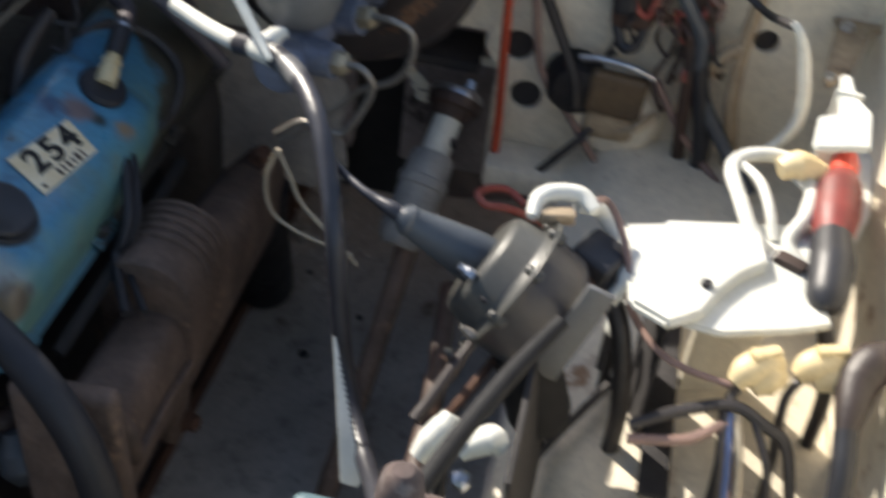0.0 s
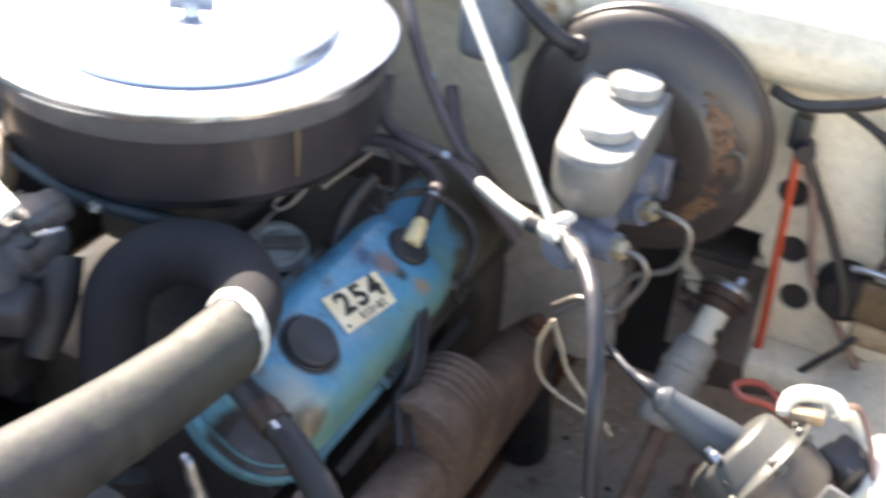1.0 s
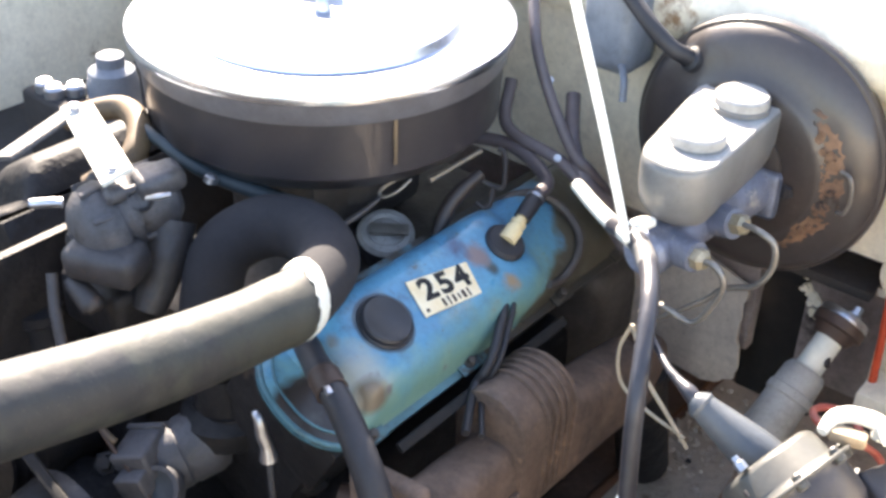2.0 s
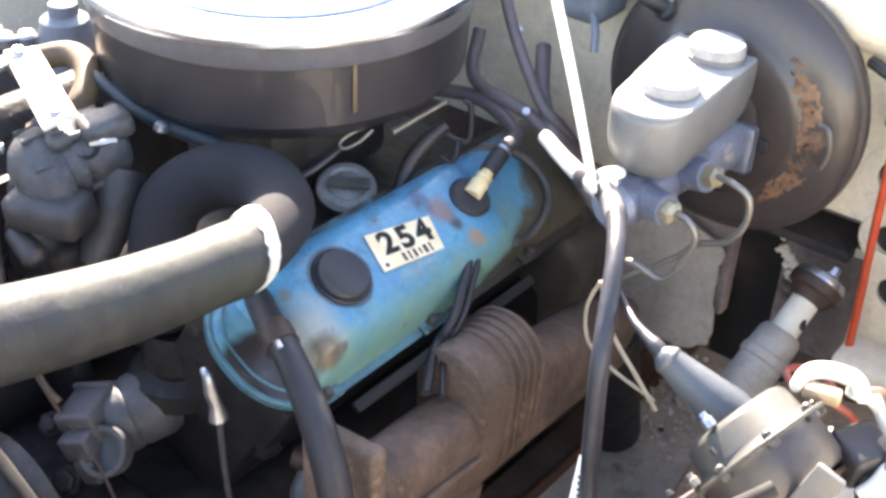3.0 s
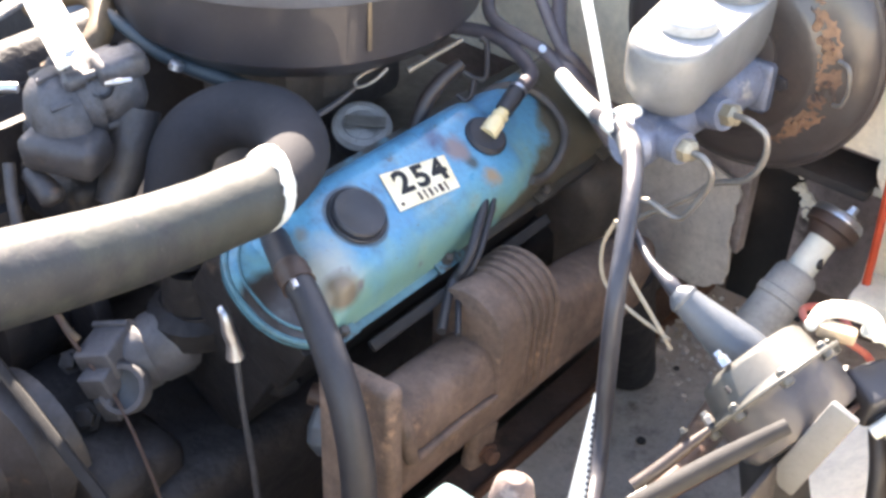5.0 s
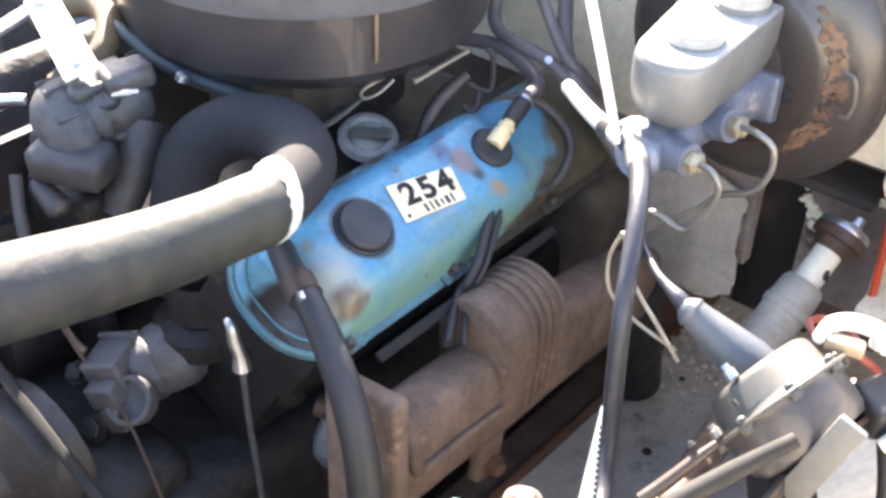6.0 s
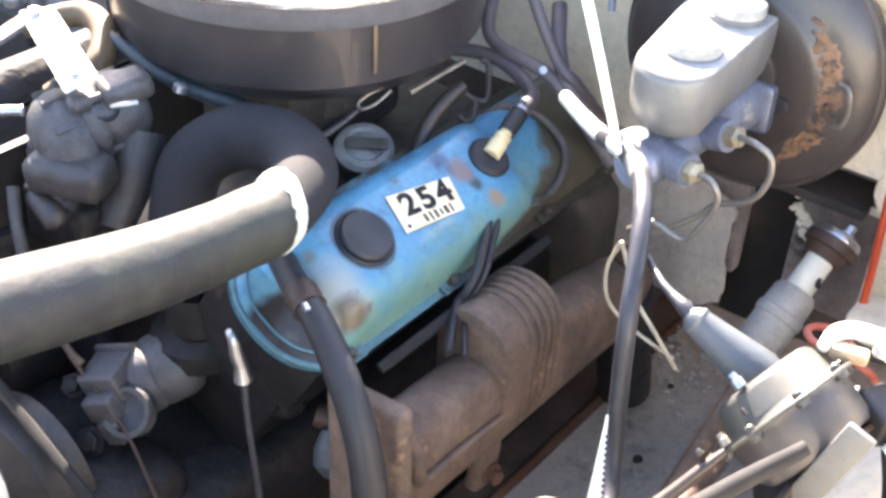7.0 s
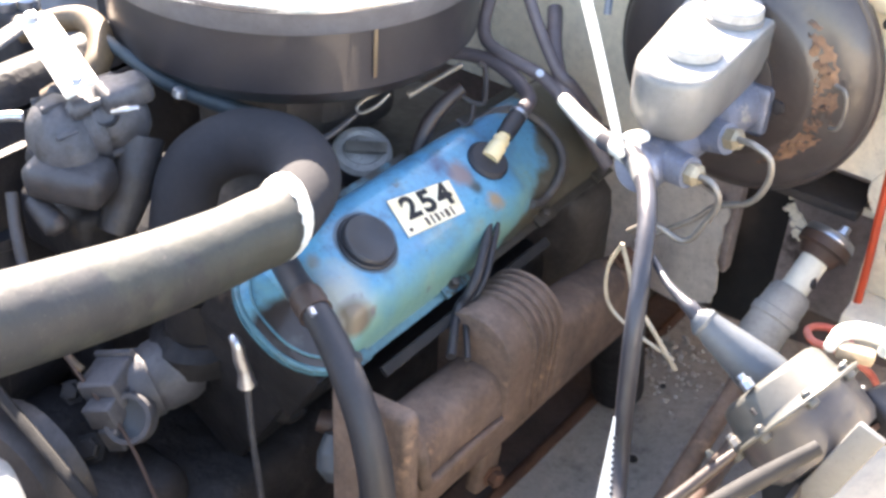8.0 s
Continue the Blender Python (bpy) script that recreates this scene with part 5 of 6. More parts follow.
part("lid", lathe([(0.0, 0.016), (-0.001, 0.033), (0.001, 0.0375), (0.004, 0.0400), (0.020, 0.0425), (0.0245, 0.0465), (0.0255, 0.050)], LE, SA, 64), "servo", sv, "beige-grey pressed lid")
part("flange", lathe([(-0.0012, 0.044), (-0.0012, 0.0535), (-0.0004, 0.0545), (0.0010, 0.0545), (0.0018, 0.0535), (0.0018, 0.044)], FC, SA, 64), "servo", sv)
# same grey as the lid, but coloured darker and bluer to imitate shade
part("can", lathe([(0.0018, 0.0480), (0.006, 0.0465), (0.030, 0.0450), (0.036, 0.041), (0.038, 0.028)], FC, SA, 56), "loom", sv, "grey can with its shade painted in as dark blue-grey")
sx = SA.cross(Vector((0, 0, 1))).normalized()
sy = sx.cross(SA)
for a in (15, 60, 105, 150, 195, 240, 285, 330):
    w = sx * math.cos(radians(a)) + sy * math.sin(radians(a))
    part("lid_screw", lathe([(0, 0.0036), (0.0035, 0.0036), (0.005, 0.002)], FC - SA * 0.001 + w * 0.0498, -SA, 10), "servo", sv)
    part("clinch_nut", lathe([(0, 0.0048), (0.004, 0.0044), (0.005, 0.002)], FC + SA * 0.0016 + w * 0.0498, SA, 10), "servo", sv)
part("stud", lathe([(-0.004, 0.0044), (0.002, 0.0044), (0.003, 0.003), (0.007, 0.003)], (0.3346, -0.0719, 1.0731), -SA, 6), "steel", sv)
part("stud", lathe([(-0.004, 0.0036), (0.001, 0.0036), (0.002, 0.0026), (0.005, 0.0026)], (0.3440, -0.1000, 1.0470), -SA, 6), "line", sv)
part("motor", lathe([(-0.012, 0.014), (-0.010, 0.020), (0.0, 0.0225), (0.055, 0.0235), (0.066, 0.020), (0.072, 0.012), (0.074, 0.0)], (0.3811, -0.0646, 1.0082), (0.0245, -0.005, -0.0719), 28), "belt", sv, "dark rounded body under the can")
part("slot", box((0.0022, 0.0050, 0.0030), axes(Vector((0.3498, -0.0889, 1.0670)) + SA * -0.001, sx, SA), 0.0005), "dark", sv)
part("bracket", box((0.052, 0.046, 0.004), axes(FC + SA * 0.040 + Vector((0.006, 0.012, 0.004)), sx, sy), 0.001), "brown", sv, "dark brown bracket plate")
part("bracket_side", box((0.004, 0.044, 0.030), axes((0.4020, -0.012, 1.036), (1, 0.2, 0.5), (-0.2, 1, 0)), 0.001), "mc", sv, "bright bent bracket side")
part("bracket_strip", tube([(0.3464, -0.0975, 1.0359), (0.3387, -0.1120, 1.0252), (0.3291, -0.1305, 1.0115), (0.3214, -0.1445, 1.0023)], [0.003, 0.0046, 0.005, 0.005], 10), "hub", sv, "rusty bracket strip")
for q in ((0.3341, -0.1079, 1.0328), (0.3339, -0.1201, 1.0193)):
    bolt(q, -SA, 0.0022, 0.003, sv, "servo")
# unseen leg added to keep sun off the fender ledge
part("shade_leg", box((0.005, 0.15, 0.11), axes((0.397, -0.119, 0.9675), (1, 0, 0.15), (0, 1, 0)), 0.002), "dark", sv, "dark leg added to shade the ledge")
AT[:] = (0.005, -0.014, 0.0125)
single("servo_rod", tube([(0.396, -0.104, 1.078), (0.374, -0.138, 1.062), (0.354, -0.182, 1.052), (0.335, -0.235, 1.045)], [0.005, 0.0062, 0.0062, 0.0062], 14), "belt", "dark rod with a bright top beside the servo", "rod")
single("flat_bar", box((0.088, 0.020, 0.005), axes((0.404, -0.067, 1.035), (0.30, 0, 0.95), (0.95, 0.0, -0.3)), 0.002), "mc", "flat pale steel bar at the servo", "bar")
single("rusty_pipe", tube([(0.30, 0.10, 0.90), (0.312, 0.0, 0.935), (0.320, -0.08, 0.955), (0.324, -0.16, 0.965), (0.33, -0.24, 0.97)], 0.008, 14), "brown", "rusty brown pipe below the servo", "pipe")
single("brown_wire", tube([(0.36, -0.05, 0.99), (0.345, -0.09, 0.985), (0.325, -0.13, 0.97), (0.31, -0.19, 0.96)], 0.0035, 8), "rust", "brown wire below the servo", "wire")

# ---- sunlit electrics on the fender ledge ----
AT[:] = (0.0065, 0.0, 0.004)
reg = thing("regulator_box", (0.50, 0.0, 0.91), "white painted regulator plate in full sun", "regulator")
flat = Matrix.Translation((0, 0, 1.056))
part("cover", slab([(0.425, 0.034), (0.476, 0.052), (0.523, 0.066), (0.530, 0.022), (0.511, 0.004), (0.496, -0.020), (0.485, -0.046), (0.463, -0.064), (0.436, -0.050)], 0.009, flat, 0.003), "white", reg)
part("base_plate", slab([(0.452, -0.030), (0.455, 0.06), (0.565, 0.09), (0.575, -0.02), (0.548, -0.034), (0.500, -0.052), (0.475, -0.05)], 0.006, Matrix.Translation((0, 0, 1.0465)), 0.002), "white", reg)
part("bracket", box((0.055, 0.006, 0.13), axes((0.52, 0.03, 0.966), (1, 0.3, 0), (-0.3, 1, 0)), 0.002), "cream", reg)
# hidden panel added to block the sun from the ledge behind
part("sun_block_panel", box((0.004, 0.075, 0.135), axes((0.462, -0.005, 0.971), (1, 0.12, 0), (-0.12, 1, 0)), 0.001), "dark", reg)
part("screw", lathe([(0, 0.004), (0.003, 0.004)], (0.486, -0.018, 1.056), (0, 0, 1), 8), "iron", reg)
for x, y in ((0.434, 0.034), (0.437, 0.010)):
    st_ = thing("ground_stud", (x, y, 0.905), "small bright stud in the inner fender", "stud", "ground studs")
    part("shank", lathe([(0, 0.004), (0.07, 0.004)], (x, y, 0.905), (0, 0, 1), 10), "iron", st_)
    part("nut", lathe([(0.066, 0.009), (0.076, 0.009), (0.077, 0.006)], (x, y, 0.905), (0, 0, 1), 6), "white", st_)


def connector():
    """A soft cream connector of lumpy lobes with a lead running down."""
    con = thing("wire_connector", (0.530, -0.062, 0.92), "cream plastic wire connector", "connector", "connectors")
    part("shell", tube([(0.514, -0.076, 1.026), (0.520, -0.070, 1.032), (0.530, -0.062, 1.034), (0.540, -0.055, 1.030)], [0.006, 0.011, 0.013, 0.010], 12, 5), "ivory", con)
    part("collar", tube([(0.526, -0.074, 1.024), (0.534, -0.068, 1.029), (0.544, -0.060, 1.026)], [0.007, 0.012, 0.008], 12, 5), "ivory", con)
    part("latch", box((0.022, 0.008, 0.006), axes((0.530, -0.062, 1.046), (1, 0.6, 0), (-0.6, 1, 0)), 0.002), "ivory", con)
    part("lead", tube([(0.518, -0.074, 1.026), (0.512, -0.088, 1.012), (0.518, -0.10, 0.97), (0.522, -0.095, 0.915)], 0.0035, 8), "wire_black", con)
    return con


con = connector()
copy_thing(con, Matrix.Translation(AT + Vector((0.574, -0.046, 0.92))) @ Matrix.Rotation(radians(-12), 4, "Z"))
dark_boot = thing("rubber_boot", (0.595, -0.07, 0.92), "black rubber boot against the fender wall", "boot")
part("boot", tube([(0.588, -0.095, 1.020), (0.590, -0.078, 1.028), (0.594, -0.058, 1.034), (0.603, -0.045, 1.040), (0.620, -0.036, 1.044)], [0.007, 0.011, 0.015, 0.016, 0.012], 16), "hub", dark_boot, "dark maroon-brown boot end")
part("lead", tube([(0.588, -0.092, 1.022), (0.590, -0.12, 1.0), (0.592, -0.15, 0.95), (0.592, -0.165, 0.905)], 0.008, 10), "black", dark_boot)
red = thing("terminal_boot", (0.578, 0.06, 0.92), "red terminal clip with maroon and black boot", "terminal")
part("tip", tube([(0.588, 0.172, 1.062), (0.586, 0.155, 1.063), (0.583, 0.135, 1.062)], [0.008, 0.011, 0.011], 10), "red", red)
part("maroon_boot", tube([(0.583, 0.138, 1.06), (0.580, 0.118, 1.061), (0.577, 0.085, 1.058), (0.575, 0.062, 1.055)], [0.012, 0.018, 0.018, 0.014], 12), "maroon", red)
part("black_boot", tube([(0.575, 0.066, 1.055), (0.574, 0.035, 1.053), (0.571, 0.005, 1.048), (0.571, -0.004, 1.042)], [0.015, 0.017, 0.015, 0.009], 12), "black", red)
part("lead", tube([(0.571, 0.0, 1.044), (0.578, -0.02, 1.02), (0.592, -0.01, 0.97), (0.598, 0.0, 0.90)], 0.006, 10), "wire_black", red)
clipt = thing("hose_clip", (0.53, 0.10, 1.03), "white metal spring clip with tubing", "clip")
part("loop", tube([(0.540, 0.048, 1.038), (0.520, 0.054, 1.050), (0.506, 0.085, 1.06), (0.499, 0.120, 1.06), (0.507, 0.138, 1.062), (0.528, 0.144, 1.065), (0.552, 0.140, 1.063), (0.560, 0.115, 1.06), (0.556, 0.085, 1.056),
                       (0.545, 0.060, 1.046), (0.560, 0.040, 1.040)], 0.0058, 10), "white", clipt)
part("inner_wire", tube([(0.506, 0.132, 1.06), (0.520, 0.110, 1.062), (0.528, 0.085, 1.058), (0.535, 0.060, 1.046)], 0.004, 8), "white", clipt)
part("jaw", tube([(0.534, 0.124, 1.066), (0.548, 0.130, 1.070), (0.566, 0.130, 1.066)], [0.008, 0.012, 0.009], 10), "ivory", clipt)
part("brown_clip", box((0.012, 0.024, 0.012), axes((0.546, 0.036, 1.046), (0.5, 1, 0), (-1, 0.5, 0)), 0.003), "brown", clipt)
# plates follow the outline of the sunlit patch, so the light is in their shape
brace = thing("sun_patch_bracket", (0.60, 0.21, 1.07), "white bracket plates cut to the fender wall's sunlit patch", "bracket")
part("plate", slab([(0.599, 0.223), (0.619, 0.230), (0.622, 0.214), (0.615, 0.140), (0.604, 0.108), (0.597, 0.089), (0.594, 0.032), (0.566, 0.022),
                    (0.550, 0.030), (0.548, 0.076), (0.565, 0.155), (0.547, 0.177), (0.550, 0.193), (0.564, 0.199), (0.571, 0.212)], 0.006, Matrix.Translation((0, 0, 1.033)), 0.0015), "white", brace)
part("upper_plate", slab([(0.567, 0.189), (0.575, 0.192), (0.578, 0.159), (0.588, 0.140), (0.584, 0.092), (0.542, 0.078), (0.548, 0.122), (0.562, 0.131)], 0.005, Matrix.Translation((0, 0, 1.121)), 0.0015), "white", brace)
part("stay", box((0.020, 0.004, 0.088), axes((0.572, 0.160, 1.079), (1, 0, 0), (0, 1, 0)), 0.001), "white", brace)
hin = thing("fender_flange", (0.60, 0.26, 1.115), "tan steel flange along the fender wall", "flange")
part("strip", slab([(0.580, 0.366), (0.634, 0.366), (0.614, 0.350), (0.592, 0.272), (0.572, 0.241), (0.567, 0.244), (0.574, 0.299), (0.582, 0.350)], 0.005, Matrix.Translation((0, 0, 1.081)), 0.0015), "beige", hin)
part("bolt_head", lathe([(0, 0.007), (0.006, 0.006)], (0.590, 0.345, 1.081), (0, 0, 1), 6), "steel", hin)
part("bolt_head", lathe([(0, 0.005), (0.004, 0.004)], (0.572, 0.252, 1.081), (0, 0, 1), 6), "steel", hin)
single("dark_strap", box((0.022, 0.24, 0.006), axes((0.482, 0.02, 0.925), (1, 0, 0.05), (0.02, 1, 0.0)), 0.002), "dark", "dark steel strap on the inner fender", "strap")
single("ledge_wire", tube([(0.49, 0.09, 0.93), (0.44, 0.0, 0.922), (0.39, -0.10, 0.912), (0.38, -0.2, 0.905)], 0.0035, 8), "wire_black", "thin black wire along the inner fender", "wire")
single("feed_wire", tube([(0.399, 0.006, 1.086), (0.408, 0.022, 1.08), (0.420, 0.012, 1.07), (0.432, -0.012, 1.055), (0.436, -0.030, 1.04), (0.446, -0.042, 1.03), (0.463, -0.062, 1.027), (0.483, -0.072, 1.026), (0.512, -0.078, 1.026)], 0.0026, 8), "wire_pink",
       "faded feed wire to the connector", "wire")
sp = thing("servo_plug", (0.38, 0.0, 1.07), "white greenish plug above the servo lid", "plug")
part("body", tube([(0.360, -0.014, 1.080), (0.362, 0.002, 1.084), (0.372, 0.011, 1.086), (0.390, 0.014, 1.086), (0.402, 0.004, 1.082)], [0.004, 0.006, 0.0065, 0.0065, 0.005], 10), "white", sp)
part("key", box((0.026, 0.012, 0.010), axes((0.376, -0.004, 1.078), (1, 0.25, 0), (-0.25, 1, 0)), 0.003), "beige", sp)
part("hook", tube([(0.390, 0.012, 1.078), (0.404, 0.028, 1.066), (0.416, 0.024, 1.056), (0.428, 0.006, 1.050), (0.432, -0.020, 1.046), (0.424, -0.032, 1.035)], [0.005, 0.006, 0.006, 0.006, 0.006, 0.005], 10), "white", sp)
rel = thing("relay", (0.413, -0.004, 1.03), "black relay beside the servo", "relay")
part("case", box((0.034, 0.036, 0.028), axes((0.411, -0.006, 1.046), (1, -0.5, -0.2), (0.5, 1, 0)), 0.006, 3), "black", rel)
part("tail", tube([(0.420, -0.016, 1.04), (0.438, -0.038, 1.01), (0.448, -0.05, 0.96), (0.45, -0.05, 0.91)], 0.007, 10), "wire_black", rel)
single("crossing_lead", tube([(0.452, -0.108, 1.0), (0.485, -0.094, 1.01), (0.515, -0.088, 1.018), (0.538, -0.094, 1.012), (0.556, -0.100, 1.0), (0.570, -0.125, 0.95), (0.575, -0.14, 0.91)], 0.0042, 8), "wire_black", "black lead crossing below the connector", "wire", "plug leads")
single("crossing_lead", tube([(0.452, -0.116, 0.995), (0.490, -0.110, 1.0), (0.520, -0.096, 1.008), (0.530, -0.12, 0.96), (0.528, -0.13, 0.935)], 0.0036, 8), "wire_pink", "faded pink lead crossing below the connector", "wire", "plug leads")
for k, (mt, dx) in enumerate((("wire_black", 0), ("wire_tan", 0.012), ("wire_blue", 0.004), ("wire_black", 0.03))):
    single("plug_lead", tube([(0.512 + dx * 0.6, -0.092, 1.015), (0.514 + dx, -0.115, 0.995), (0.520 + dx, -0.128, 0.96), (0.530 + dx * 0.5, -0.13, 0.93)], 0.0028, 8), mt, "thin loose lead below the connector", "wire", "plug leads")
plug = thing("lead_plug", (0.535, -0.13, 0.895), "black plug on the inner fender", "plug")
part("shell", box((0.036, 0.026, 0.05), (0.535, -0.13, 0.920), 0.008, 3), "black", plug)
part("lead", tube([(0.53, -0.14, 0.92), (0.515, -0.17, 0.915), (0.505, -0.22, 0.907), (0.50, -0.27, 0.905)], 0.008, 10), "rubber", plug)

# ---- firewall wiring ----
AT[:] = (0, 0, 0)
single("red_wire", tube([(0.352, 0.150, 0.968), (0.335, 0.160, 0.972), (0.318, 0.150, 0.976), (0.313, 0.136, 0.978), (0.322, 0.128, 0.976), (0.338, 0.132, 0.974), (0.356, 0.138, 0.966), (0.372, 0.150, 0.950), (0.385, 0.165, 0.915)], 0.0034, 8), "wire_red", "curled red wire beside the steering shaft", "wire")
AT[:] = (0.0045, -0.001, -0.003)
fwb = thing("heater_motor", (0.40, 0.33, 0.90), "dark heater motor with a steel lip and tan cover", "heater motor")
part("housing", lathe([(0.0, 0.050), (0.014, 0.048), (0.022, 0.040), (0.024, 0.0)], (0.408, 0.372, 0.945), (0, -1, 0), 36), "cream", fwb)
part("body", lathe([(0.0, 0.031), (0.020, 0.030), (0.032, 0.024), (0.036, 0.0)], (0.364, 0.372, 0.972), (0.1, -1, 0), 28), "iron", fwb)
part("lip", tube([(0.366, 0.346, 1.008), (0.385, 0.342, 1.013), (0.412, 0.340, 1.012), (0.438, 0.342, 1.003)], 0.004, 10), "steel", fwb)
part("tan_cover", box((0.056, 0.014, 0.046), axes((0.406, 0.345, 0.976), (1, 0, -0.06), (0, 1, 0)), 0.006, 3), "tan", fwb)
part("strut", tube([(0.400, 0.346, 0.930), (0.430, 0.340, 0.945), (0.448, 0.350, 0.962)], 0.004, 10), "beige", fwb)
part("foot", box((0.050, 0.018, 0.030), (0.404, 0.350, 0.937), 0.010, 3), "beige", fwb)
hb = thing("firewall_connector", (0.41, 0.33, 1.03), "dark bulkhead connector with red and black wires", "connector")
part("block", box((0.040, 0.030, 0.070), axes((0.403, 0.354, 1.082), (1, 0, 0.1), (0, 1, 0)), 0.010, 3), "brown", hb)
part("nose", box((0.022, 0.020, 0.040), axes((0.394, 0.338, 1.088), (1, 0, 0.2), (0, 1, 0)), 0.006, 3), "black", hb)
part("red_wire", tube([(0.396, 0.342, 1.134), (0.412, 0.334, 1.122), (0.423, 0.332, 1.095), (0.418, 0.334, 1.070), (0.406, 0.336, 1.078), (0.404, 0.338, 1.106)], 0.0032, 8), "wire_red", hb)
part("drip_loop", tube([(0.392, 0.345, 1.05), (0.402, 0.338, 1.032), (0.414, 0.338, 1.036), (0.418, 0.345, 1.052)], 0.005, 8), "black", hb)
hb2 = thing("firewall_connector", (0.46, 0.33, 1.05), "dark bulkhead connector with taped wires", "connector")
part("block", box((0.036, 0.030, 0.048), axes((0.462, 0.354, 1.090), (1, 0, 0.1), (0, 1, 0)), 0.009, 3), "brown", hb2)
part("tape", tube([(0.458, 0.340, 1.07), (0.466, 0.332, 1.03), (0.472, 0.334, 0.97), (0.480, 0.35, 0.90)], [0.008, 0.006, 0.007, 0.006], 10), "brown", hb2)
part("dark_loom", tube([(0.470, 0.340, 1.075), (0.478, 0.330, 1.02), (0.494, 0.330, 0.96), (0.500, 0.34, 0.90)], [0.006, 0.008, 0.010, 0.008], 10), "black", hb2)
tl = thing("taped_loom", (0.51, 0.34, 0.92), "beige cloth-taped wire loom on the firewall", "wire loom")
part("trunk", tube([(0.515, 0.345, 1.13), (0.511, 0.338, 1.09), (0.509, 0.335, 1.05), (0.512, 0.335, 1.0), (0.522, 0.34, 0.95), (0.535, 0.345, 0.89)], [0.006, 0.007, 0.006, 0.007, 0.008, 0.007], 12), "beige", tl)
part("branch", tube([(0.510, 0.336, 1.06), (0.494, 0.334, 1.045), (0.484, 0.34, 1.02)], 0.006, 10), "beige", tl)
W = [
    ("wire_orange", [(0.284, 0.352, 1.128), (0.288, 0.345, 1.09), (0.292, 0.345, 1.0), (0.296, 0.345, 0.93), (0.298, 0.345, 0.87)], 0.0043, "orange wire hanging down the firewall"),
    ("wire_pink", [(0.288, 0.352, 1.128), (0.300, 0.352, 1.095), (0.313, 0.350, 1.063), (0.330, 0.350, 0.985), (0.366, 0.346, 0.939), (0.412, 0.335, 0.884)], 0.004, "faded pink wire on the firewall"),
    ("wire_black", [(0.286, 0.352, 1.13), (0.307, 0.352, 1.09), (0.335, 0.352, 1.04), (0.363, 0.34, 0.988), (0.37, 0.335, 0.96)], 0.0055, "black wire on the firewall"),
    ("wire_black", [(0.325, 0.322, 0.852), (0.333, 0.325, 0.863), (0.355, 0.330, 0.892), (0.379, 0.335, 0.922), (0.39, 0.345, 0.935)], 0.004, "black strut wire on the firewall"),
    ("wire_black", [(0.325, 0.345, 1.168), (0.365, 0.338, 1.156), (0.44, 0.328, 1.141), (0.485, 0.325, 1.121), (0.515, 0.300, 1.112), (0.523, 0.240, 1.137), (0.526, 0.201, 1.154)], 0.0038, "black wire across the firewall"),
    ("wire_black", [(0.250, 0.345, 1.172), (0.285, 0.328, 1.172), (0.337, 0.322, 1.190), (0.365, 0.320, 1.205), (0.394, 0.320, 1.211), (0.422, 0.320, 1.203), (0.431, 0.320, 1.186), (0.420, 0.325, 1.150)], 0.0062, "thick black cable looping over the cowl edge"),
    ("boot", [(0.420, 0.325, 1.150), (0.424, 0.328, 1.130), (0.448, 0.330, 1.095), (0.470, 0.330, 1.06), (0.480, 0.330, 1.01), (0.51, 0.32, 0.965), (0.548, 0.29, 0.93)], 0.007, "grey cable running down the firewall"),
    ("wire_pink", [(0.44, 0.345, 1.0), (0.47, 0.335, 0.96), (0.50, 0.33, 0.93), (0.53, 0.30, 0.915)], 0.004, "faded wire on the firewall"),
    ("white", [(0.524, 0.204, 1.156), (0.531, 0.201, 1.149), (0.5385, 0.201, 1.1334), (0.5467, 0.201, 1.1067), (0.5508, 0.201, 1.0862), (0.5495, 0.201, 1.0666), (0.5424, 0.201, 1.0508), (0.5316, 0.201, 1.039)], [0.0034, 0.004, 0.0048, 0.0050, 0.0048, 0.0044, 0.0036, 0.0022], "pale curved tube by the fender"),
    ("wire_black", [(0.319, 0.352, 1.168), (0.350, 0.345, 1.157), (0.376, 0.342, 1.138), (0.388, 0.345, 1.112)], 0.0045, "black wire to the bulkhead connector"),
]
for mt, pts, r, text in W:
    single("wire", tube(pts, r, 8), mt, text, "wire", "firewall wires")
single("wire_clip", join(box((0.02, 0.018, 0.035), (0.284, 0.352, 1.135), 0.004), lathe([(0, 0.012), (0.02, 0.01)], (0.29, 0.352, 1.12), (0.3, -1, 0), 12)), "black", "black wire clip beside the booster", "clip")

# ---- far side of the bay ----
AT[:] = (0, 0, 0)
can_ = thing("vapour_canister", (-0.5415, 0.065, 0.93), "bluish white plastic canister on the far ledge", "canister")
part("body", lathe([(0, 0.026), (0.004, 0.030), (0.115, 0.030), (0.130, 0.027), (0.136, 0.018)], (-0.5415, 0.065, 0.93), (0, 0, 1), 32), "grey", can_)
part("cap", lathe([(0.134, 0.017), (0.148, 0.016), (0.150, 0.012), (0.150, 0.0)], (-0.5415, 0.065, 0.93), (0, 0, 1), 24), "grey", can_)
rb = thing("relay_bank", (-0.59, 0.022, 0.93), "dark relay block with bright screw caps", "relay")
part("block", box((0.085, 0.045, 0.10), (-0.592, 0.022, 0.98), 0.008, 3), "dark", rb)
for x, y, z in ((-0.606, 0.016, 1.030), (-0.572, 0.034, 1.030), (-0.585, 0.014, 1.030)):
    part("screw_cap", lathe([(0, 0.012), (0.010, 0.012), (0.014, 0.008), (0.014, 0.0)], (x, y, z), (0, 0, 1), 16), "steel", rb, "bright screw cap")

# ---- battery at the front ----
AT[:] = (0.004, 0.0, 0.002)
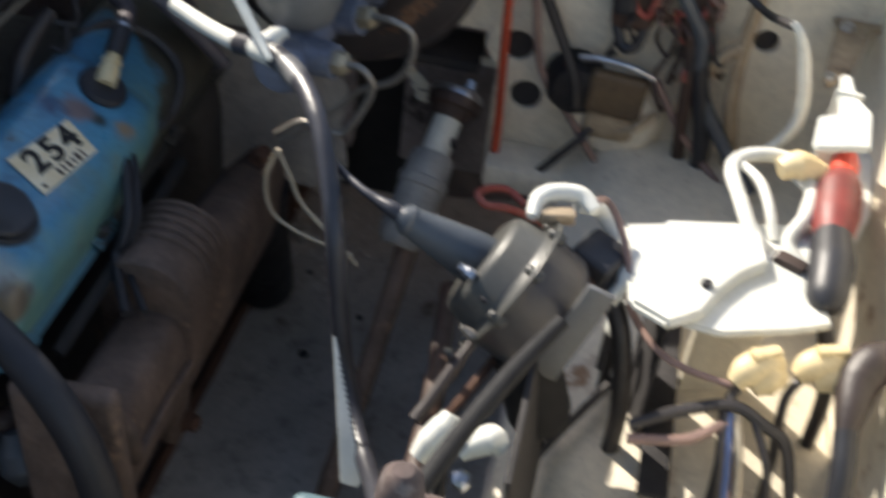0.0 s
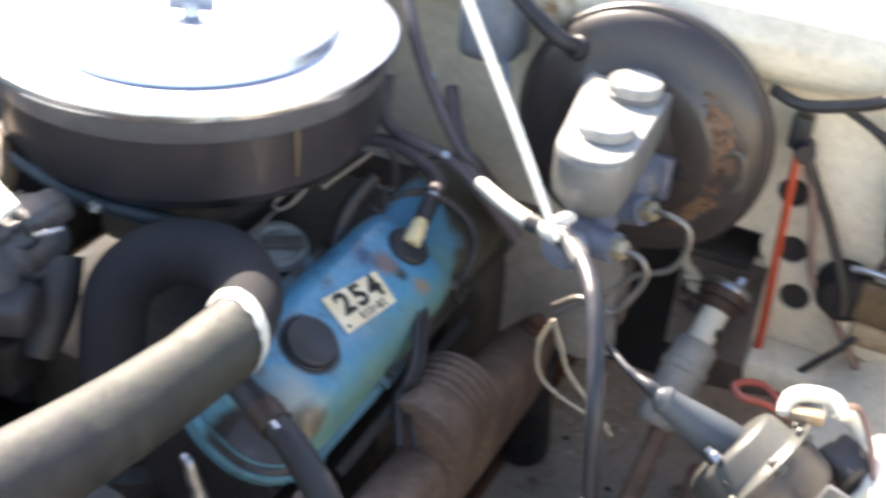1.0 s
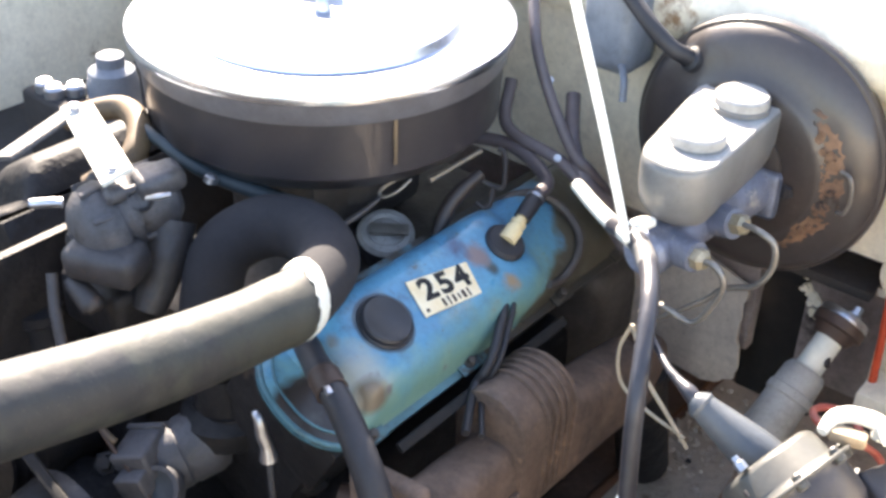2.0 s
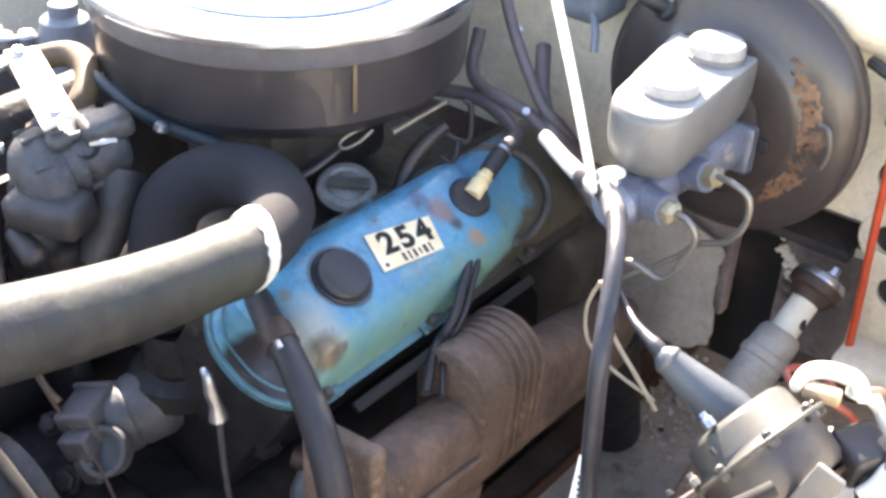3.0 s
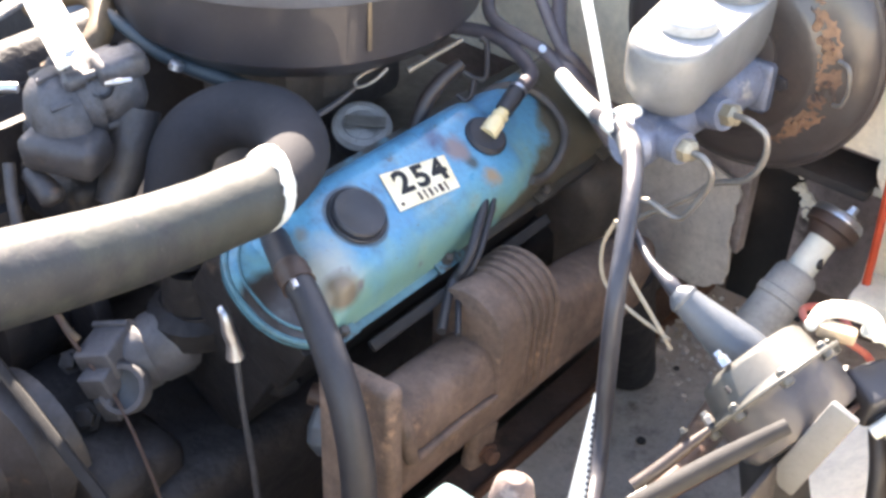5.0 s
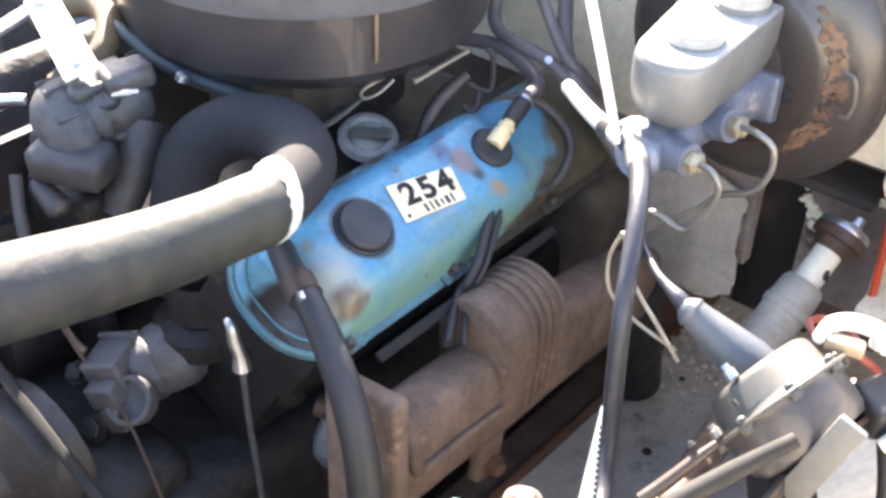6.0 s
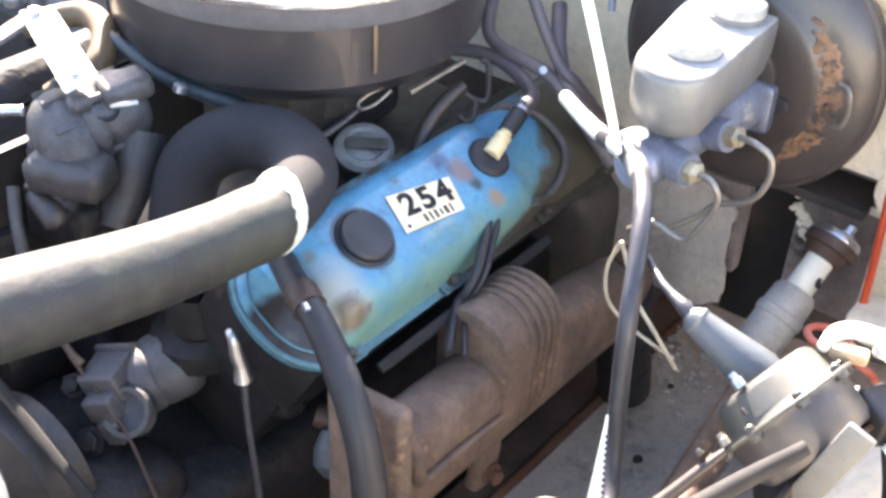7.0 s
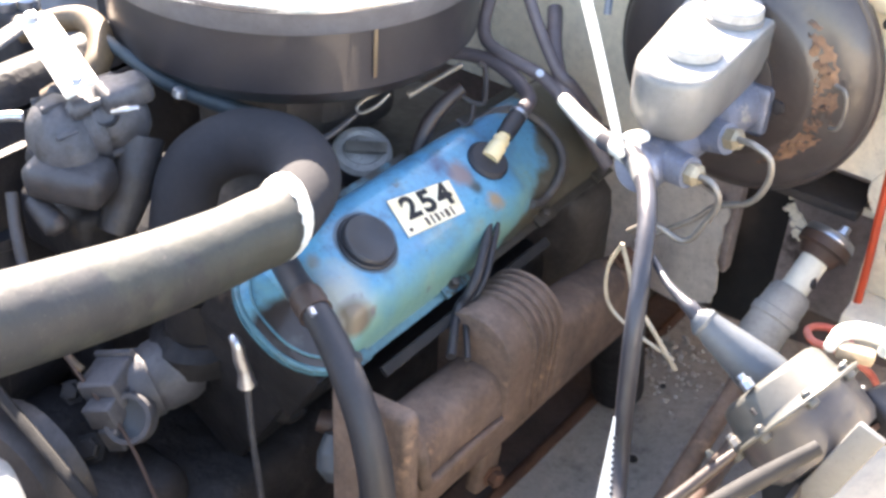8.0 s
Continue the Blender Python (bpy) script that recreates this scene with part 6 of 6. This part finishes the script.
bat = thing("battery", (0.37, -0.39, 0.88), "pale plastic battery with corroded terminals", "battery")
part("case", box((0.165, 0.17, 0.235), (0.368, -0.392, 1.0025), 0.008, 3), "battery", bat)
part("terminal", lathe([(0, 0.017), (0.014, 0.016), (0.026, 0.012), (0.040, 0.011), (0.048, 0.0095), (0.052, 0.005)], (0.340, -0.329, 1.118), (0.0, 0.1, 1), 20), "corroded", bat, "pinkish corroded terminal post")
part("clamp", tube([(0.338, -0.328, 1.138), (0.356, -0.322, 1.136), (0.374, -0.318, 1.130), (0.388, -0.316, 1.122)], [0.013, 0.012, 0.009, 0.006], 14), "corroded", bat)
part("lead", tube([(0.382, -0.317, 1.126), (0.394, -0.314, 1.120), (0.408, -0.322, 1.108)], 0.005, 10), "yellow", bat)
AT[:] = (-0.004, 0.063, -0.071)
# added hook; its white plates imitate sunlit spots beside the battery
hold = thing("sunlit_spot_hook", (0.355, -0.24, 0.90), "added hook with white plates standing in for sunlit spots", "hook")
part("rod", tube([(0.352, -0.262, 0.95), (0.352, -0.250, 1.02), (0.350, -0.236, 1.070), (0.345, -0.224, 1.084)], 0.0040, 10), "iron", hold)
part("hook_plate", tube([(0.334, -0.238, 1.074), (0.340, -0.230, 1.082), (0.347, -0.222, 1.090), (0.350, -0.216, 1.096)], [0.006, 0.009, 0.009, 0.006], 12), "white", hold)
part("side_plate", tube([(0.360, -0.232, 1.078), (0.368, -0.226, 1.084), (0.378, -0.222, 1.088), (0.386, -0.224, 1.084)], [0.004, 0.008, 0.010, 0.006], 12), "white", hold)
part("nut", lathe([(-0.004, 0.007), (0.004, 0.007), (0.006, 0.004)], (0.3637, -0.2410, 1.066), (0.2, -0.4, 1), 6), "steel", hold)
AT[:] = (0.004, 0.0, 0.002)
single("battery_tray", box((0.20, 0.22, 0.012), (0.37, -0.39, 0.879), 0.003), "dark", "dark steel battery tray", "tray")

# ---- radiator at the front, unseen, added to hold back low light ----
AT[:] = (0, 0, 0)
rad = thing("radiator", (-0.15, -0.60, 0.42), "dark finned radiator with a pale upper tank", "radiator")
part("core", box((0.62, 0.05, 0.60), (-0.15, -0.60, 0.74), 0.004), "dark", rad)
part("upper_tank", box((0.62, 0.075, 0.10), (-0.15, -0.595, 1.09), 0.03, 4), "black", rad)
part("filler_neck", lathe([(0, 0.03), (0.015, 0.03), (0.017, 0.036), (0.026, 0.036), (0.03, 0.02), (0.03, 0.0)], (0.03, -0.595, 1.14), (0, 0, 1), 28), "steel", rad)
part("hose_neck", tube([(0.006, -0.50, 1.182), (0.010, -0.55, 1.175), (0.012, -0.58, 1.13)], 0.027, 20), "black", rad)
single("shroud_edge", tube([(0.045, -0.452, 1.10), (0.066, -0.462, 1.115), (0.09, -0.475, 1.11), (0.12, -0.50, 1.08)], [0.006, 0.012, 0.015, 0.015], 14), "mc", "pale plastic fan shroud edge", "shroud")


def debris():
    """Loose grit and chips lying on the apron."""
    r = random.Random(12)
    b = bmesh.new()
    for k in range(160):
        x, y = r.gauss(0.07, 0.05), r.gauss(0.47, 0.05)
        if not (0.035 < x < 0.30 and y < 0.60):
            continue
        s = r.uniform(0.002, 0.006)
        m = Matrix.Translation((x, y, 0.585)) @ Euler((r.random() * 6, r.random() * 6, 0)).to_matrix().to_4x4() @ Matrix.Diagonal((s, s * r.uniform(0.5, 1), s * 0.6, 1))
        bmesh.ops.create_icosphere(b, subdivisions=1, radius=1, matrix=m)
    return b


single("grit", debris(), "apron", "loose grit and rust chips on the apron", "grit", kind="stuff", smooth=False)
single("firewall_hose", tube([(-0.12, 0.30, 1.20), (-0.085, 0.262, 1.16), (-0.055, 0.25, 1.115), (-0.02, 0.245, 1.068), (0.0, 0.25, 1.05), (0.01, 0.29, 1.0)], 0.0062, 12), "faded", "thin hose down the back of the engine, lightened for haze", "hose")
single("hose_screw", lathe([(0, 0.005), (0.004, 0.004)], (-0.064, 0.258, 1.13), (0.5, -0.6, 0.6), 8), "steel", "small bright clip screw on the hoses", "screw")

# added dark pump shape and sheet cover the sunlit ground left of the engine
psp = thing("view_block_pump", (-0.33, -0.24, 0.74), "dark pump shape added to hide the sunlit ground", "pump")
part("body", lathe([(-0.07, 0.03), (-0.065, 0.062), (-0.04, 0.07), (0.04, 0.07), (0.05, 0.05)], (-0.34, -0.22, 0.84), (0.1, -1, 0.1), 36), "iron", psp)
part("pulley", lathe([(0.055, 0.02), (0.056, 0.064), (0.060, 0.064), (0.066, 0.052), (0.072, 0.064), (0.076, 0.064), (0.076, 0.02)], (-0.34, -0.22, 0.84), (0.1, -1, 0.1), 36), "iron", psp)
part("bracket", box((0.16, 0.02, 0.18), axes((-0.30, -0.17, 0.80), (1, 0, 0.2), (0, 1, 0)), 0.006), "iron", psp)
part("filler", lathe([(0, 0.022), (0.03, 0.022), (0.034, 0.026), (0.045, 0.026)], (-0.35, -0.19, 0.905), (0, 0, 1), 20), "black", psp)
single("view_block_sheet", box((0.34, 0.30, 0.02), (-0.42, -0.30, 0.70), 0.006), "dark", "dark sheet added to hide the sunlit ground", "guard")

# loose thin wires about the bulkhead connectors
AT[:] = (0.0045, -0.001, -0.003)
r = random.Random(31)
for k in range(18):
    x0 = r.choice((0.398, 0.410, 0.455, 0.465, 0.470)) + r.uniform(-0.012, 0.012)
    z0 = 1.10 + r.uniform(-0.03, 0.03)
    p = [(x0, 0.352, z0)]
    for j in range(4):
        q = p[-1]
        p.append((q[0] + r.uniform(-0.012, 0.016), 0.345 - r.uniform(0, 0.018), q[2] - r.uniform(0.004, 0.030)))
    p.append((p[-1][0] + 0.006, 0.366, p[-1][2] - 0.01))
    single("wire", tube(p, r.uniform(0.0016, 0.0030), 7), r.choice(["wire_black", "brown", "wire_pink", "wire_red", "wire_black", "brown"]),
           "thin loose wire at the bulkhead connectors", "wire", "firewall wires")
